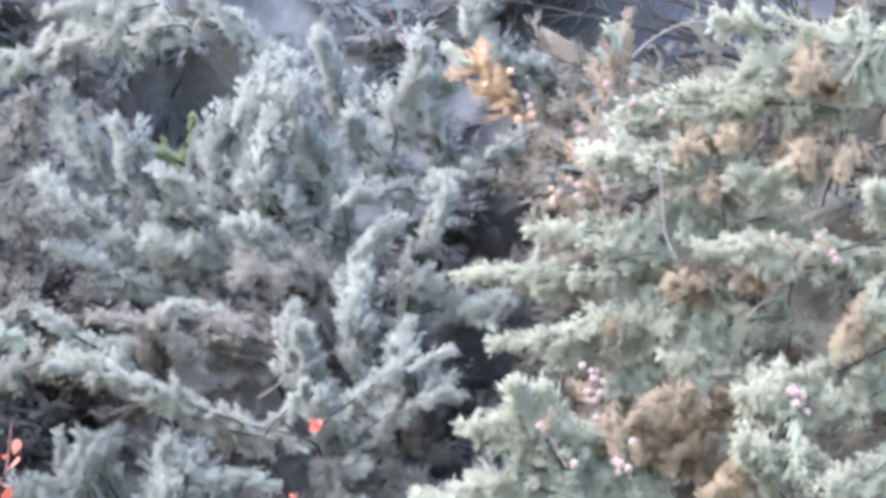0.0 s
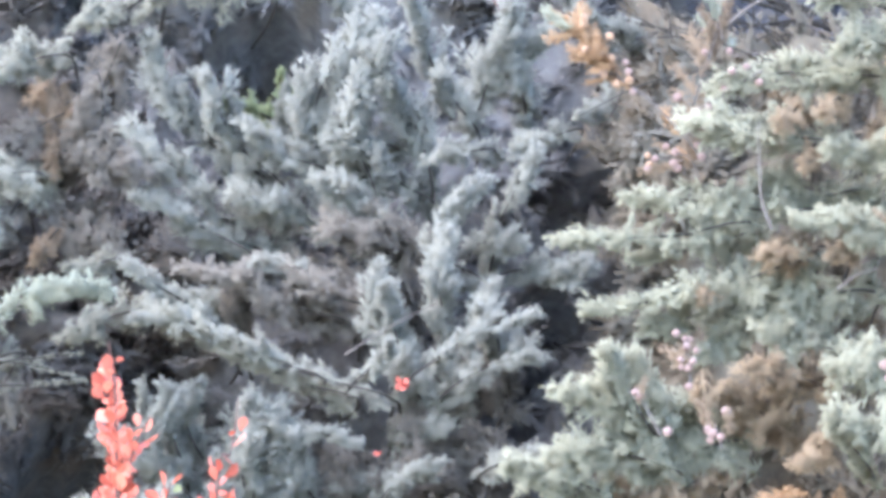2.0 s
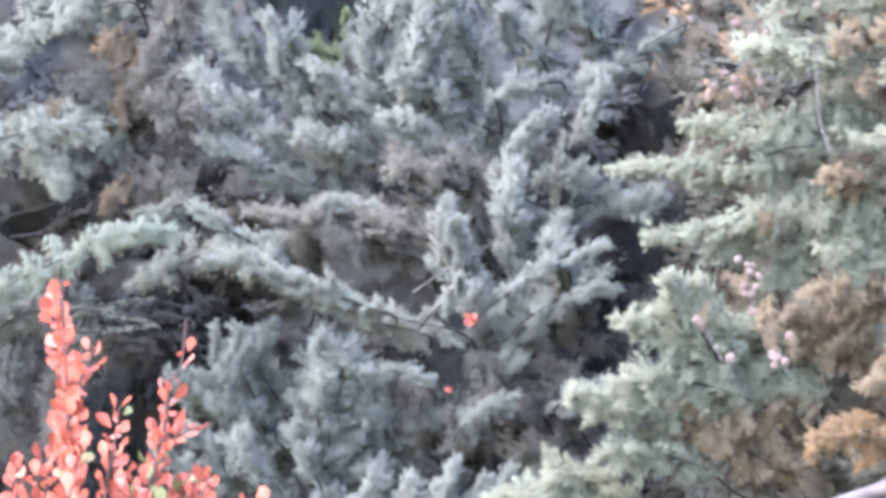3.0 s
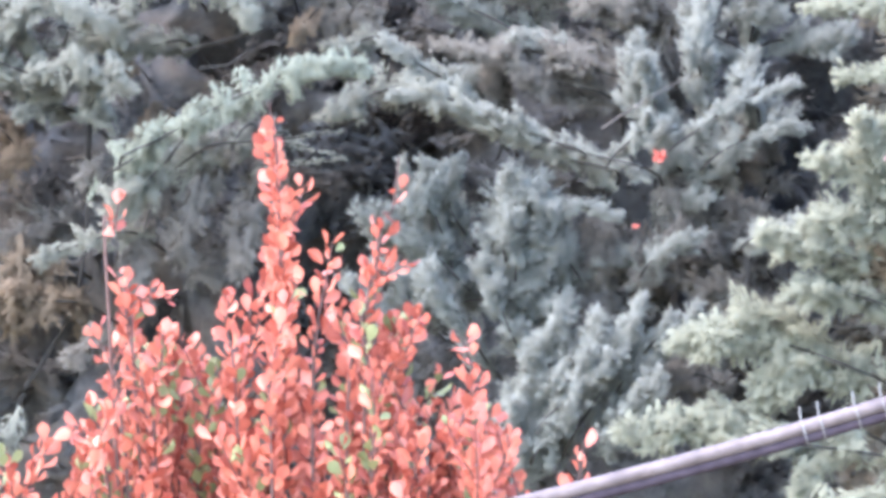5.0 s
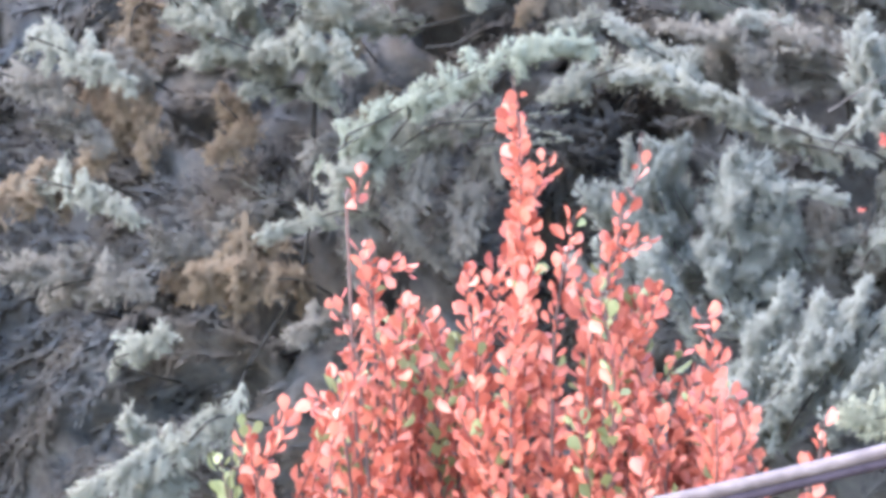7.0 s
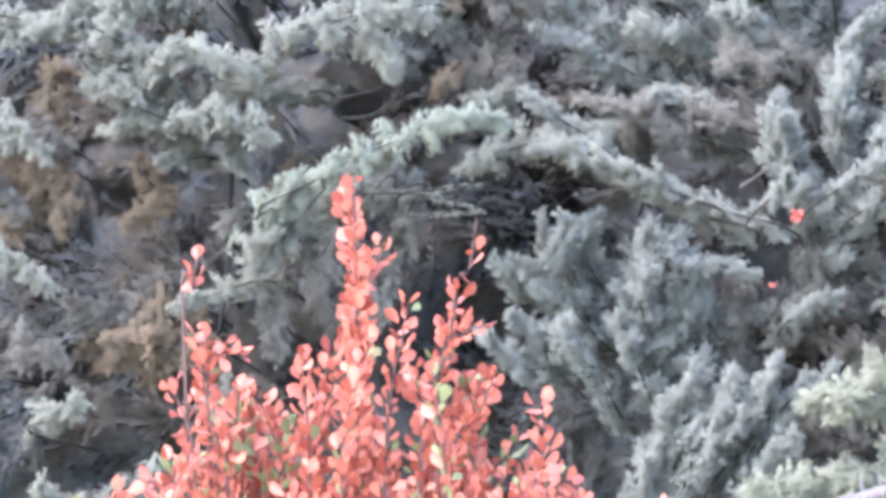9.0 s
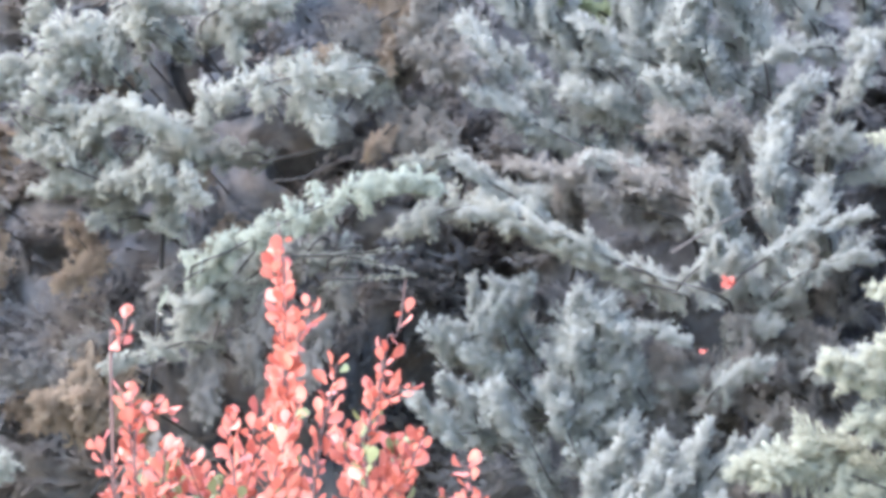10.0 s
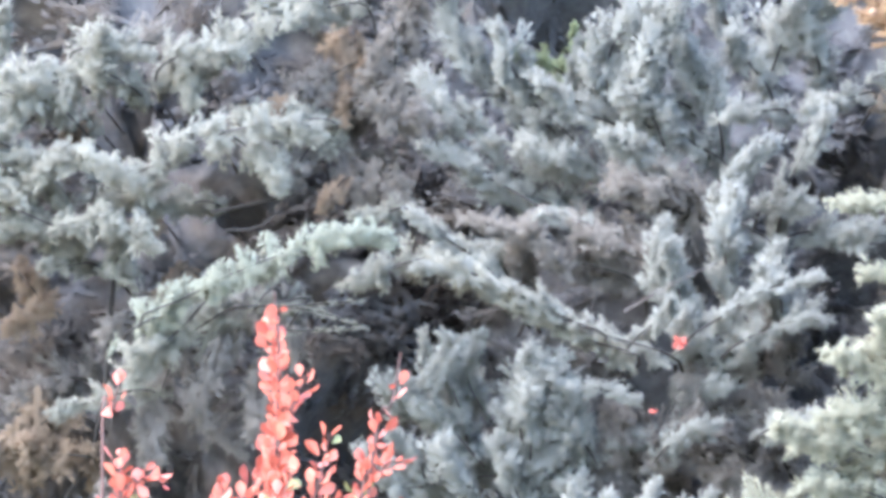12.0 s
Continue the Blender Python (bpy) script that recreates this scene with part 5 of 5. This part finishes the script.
# ---- cones and bare twigs of the pale cypress ----
def cone_shape(seed):
    """A round woody cone of shield-shaped scales, radius one."""
    rng = np.random.default_rng(seed)
    vs, fs, off = [], [], 0
    n = 14
    for i in range(n):
        z = 1 - 2 * (i + 0.5) / n
        a = i * 2.4
        d = np.array([math.sqrt(1 - z * z) * math.cos(a), math.sqrt(1 - z * z) * math.sin(a), z])
        v, f = lobes((d * 0.1)[None], d[None], np.array([0.95]), np.array([0.40]), rng, 6, ((0.45, 0.7), (0.82, 1.0)), 0.1)
        vs.append(v)
        fs.append(f + off)
        off += len(v)
    return np.concatenate(vs), np.concatenate(fs)


CONES = [mesh_from("cone", *cone_shape(k)) for k in range(2)]
CONES_ORANGE = [mesh_from("ripe_cone", *cone_shape(k + 5)) for k in range(2)]
for me in CONES:
    me.materials.append(CONE)
for me in CONES_ORANGE:
    me.materials.append(CONE_ORANGE)


def cone_twig(tree, points, n, seed, orange=0.0, leafy=0, r=0.0112, spread=0.025, mat=None):
    rng = np.random.default_rng(seed)
    v, f = tube(points, 0.0042, 0.002, 20, 6, 0.1, seed)
    twig = part("cone_twig", mesh_from("cone_twig", v, f), TWIG, tree, "twig set with round cones")
    c = smooth_path(points, 50)
    for _ in range(n):
        i = rng.integers(50)
        cone = part("cone", (CONES_ORANGE if rng.uniform() < orange else CONES)[rng.integers(2)], None, twig)
        cone.location = c[i] + rng.normal(size=3) * spread + np.array((0, -0.02, 0))
        cone.scale = [r * rng.uniform(0.8, 1.2)] * 3
        cone.rotation_euler = rng.uniform(0, 6, 3)
    if leafy:
        i = rng.integers(0, 50, leafy)
        t = np.gradient(c, axis=0)
        t /= np.linalg.norm(t, axis=1)[:, None]
        made = place_plumes(FINE, c[i] + rng.normal(size=(leafy, 3)) * 0.016, t[i] + rng.normal(size=(leafy, 3)) * 0.5, rng.uniform(0.06, 0.12, leafy), rng)
        part("dead_foliage", spray_mesh("dead_foliage", made), mat or BROWN, twig)


cone_twig(right, [(0.867, 11.900, 2.793), (0.728, 11.900, 2.951), (0.618, 11.900, 3.036), (0.556, 11.900, 3.095), (0.487, 11.900, 3.186)], 8, 1, 0.3, 16, mat=RUST)
cone_twig(right, [(0.594, 11.900, 3.045), (0.556, 11.900, 3.095), (0.502, 11.900, 3.169)], 8, 2, 0.8, 24, spread=0.03, mat=RUST)
cone_twig(right, [(0.487, 11.900, 3.178), (0.447, 11.900, 3.204)], 0, 3, 0, 4, mat=WARM)
cone_twig(right, [(0.810, 12.000, 2.772), (0.835, 12.000, 2.967), (0.891, 12.000, 3.146), (0.912, 12.000, 3.236)], 9, 4, 0.1, 20, spread=0.025)
cone_twig(right, [(0.917, 12.000, 3.162), (0.912, 12.000, 3.236)], 0, 5, 0, 5, mat=WARM)
cone_twig(right, [(0.849, 11.900, 2.745), (0.803, 11.900, 2.819), (0.697, 11.900, 2.798)], 9, 6, 0.1, 5)
cone_twig(right, [(1.024, 11.900, 3.063), (0.924, 11.900, 3.002), (0.824, 11.900, 2.940)], 8, 7, 0.1)
cone_twig(right, [(0.795, 11.600, 2.151), (0.782, 11.600, 2.230), (0.784, 11.600, 2.277)], 12, 8, 0.0, 4, r=0.0105, spread=0.014)
cone_twig(right, [(0.871, 11.500, 1.973), (0.850, 11.500, 2.044)], 5, 9, 0.0, 3, spread=0.018)
cone_twig(right, [(1.346, 11.500, 2.158), (1.334, 11.500, 2.236)], 6, 10, 0.0, 0, spread=0.018)
cone_twig(right, [(0.692, 11.400, 2.007), (0.635, 11.400, 2.116)], 3, 11, 0.0, 2, spread=0.02)
cone_twig(right, [(1.475, 11.600, 2.568), (1.351, 11.600, 2.619)], 3, 12, 0.0, 2, spread=0.02)


def bare_twig(tree, points, r, seed, mat=TWIG):
    v, f = tube(points, r, r * 0.4, 24, 6, 0.15, seed)
    part("bare_twig", mesh_from("bare_twig", v, f), mat, tree, "dry pale twig without leaves")


bare_twig(right, [(1.018, 11.600, 2.583), (0.990, 11.600, 2.663), (0.983, 11.600, 2.773), (0.980, 11.600, 2.884)], 0.0045, 1)
bare_twig(right, [(1.514, 11.700, 3.070), (1.566, 11.700, 3.149), (1.648, 11.700, 3.195)], 0.005, 2)
bare_twig(right, [(0.950, 12.300, 3.234), (1.028, 12.300, 3.299), (1.114, 12.300, 3.339), (1.249, 12.300, 3.351)], 0.006, 3)
bare_twig(right, [(1.226, 11.800, 2.434), (1.276, 11.800, 2.472), (1.341, 11.800, 2.494)], 0.004, 4)
bare_twig(right, [(1.188, 12.800, 3.348), (1.307, 12.800, 3.291), (1.446, 12.800, 3.252)], 0.006, 5)
bare_twig(right, [(1.025, 12.800, 3.213), (1.165, 12.800, 3.226), (1.285, 12.800, 3.187)], 0.005, 6)
bare_twig(centre, [(-0.158, 12.350, 2.266), (-0.019, 12.350, 2.353), (0.112, 12.350, 2.421)], 0.0028, 7)
bare_twig(centre, [(0.318, 12.900, 3.360), (0.284, 12.900, 3.423), (0.243, 12.900, 3.520)], 0.004, 8, STEM)

# ---- dead branches in the open upper side of the pale cypress ----
rng = np.random.default_rng(31)
for k in range(46):
    a = np.array((rng.uniform(1.25, 1.75), 12.95 + rng.uniform(-0.1, 0.2), rng.uniform(3.05, 3.45)))
    way = np.array((-rng.uniform(0.25, 0.75), rng.uniform(-0.25, 0.1), rng.uniform(-0.05, 0.3)))
    bend = np.array((0, 0, rng.uniform(-0.08, 0.06)))
    line = [a, a + way * 0.35 + bend * 0.4, a + way * 0.7 + bend, a + way + bend * 2.2]
    v, f = tube(line, rng.uniform(0.004, 0.0085), 0.0015, 18, 5, 0.2, 300 + k)
    pieces = [(v, f)]
    for q in rng.uniform(0.25, 0.95, 5):
        b = a + way * q + bend * q * 1.5
        side = np.array((-rng.uniform(0.02, 0.12), rng.uniform(-0.05, 0.05), rng.choice((-1, 1)) * rng.uniform(0.03, 0.13)))
        pieces.append(tube([b, b + side * 0.55 + 0.012, b + side], 0.003, 0.001, 8, 4, 0.2, k))
    v, f = join(pieces)
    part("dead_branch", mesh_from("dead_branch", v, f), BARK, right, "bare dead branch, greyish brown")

# ---- bare limbs of the left cypress ----
for points, r, k in (([(-1.747, 13.000, 2.424), (-1.759, 13.000, 2.248), (-1.761, 13.000, 2.073), (-1.780, 13.000, 1.898), (-1.812, 13.000, 1.758), (-1.902, 13.000, 1.601), (-1.974, 13.000, 1.479), (-2.038, 13.000, 1.235)], 0.009, 11),
                     ([(-1.435, 12.750, 2.537), (-1.288, 12.750, 2.573), (-1.142, 12.750, 2.611)], 0.005, 12),
                     ([(-1.373, 12.650, 2.477), (-1.279, 12.650, 2.491), (-1.218, 12.650, 2.540)], 0.004, 13)):
    v, f = tube(points, r, r * 0.5, 40, 8, 0.12, k)
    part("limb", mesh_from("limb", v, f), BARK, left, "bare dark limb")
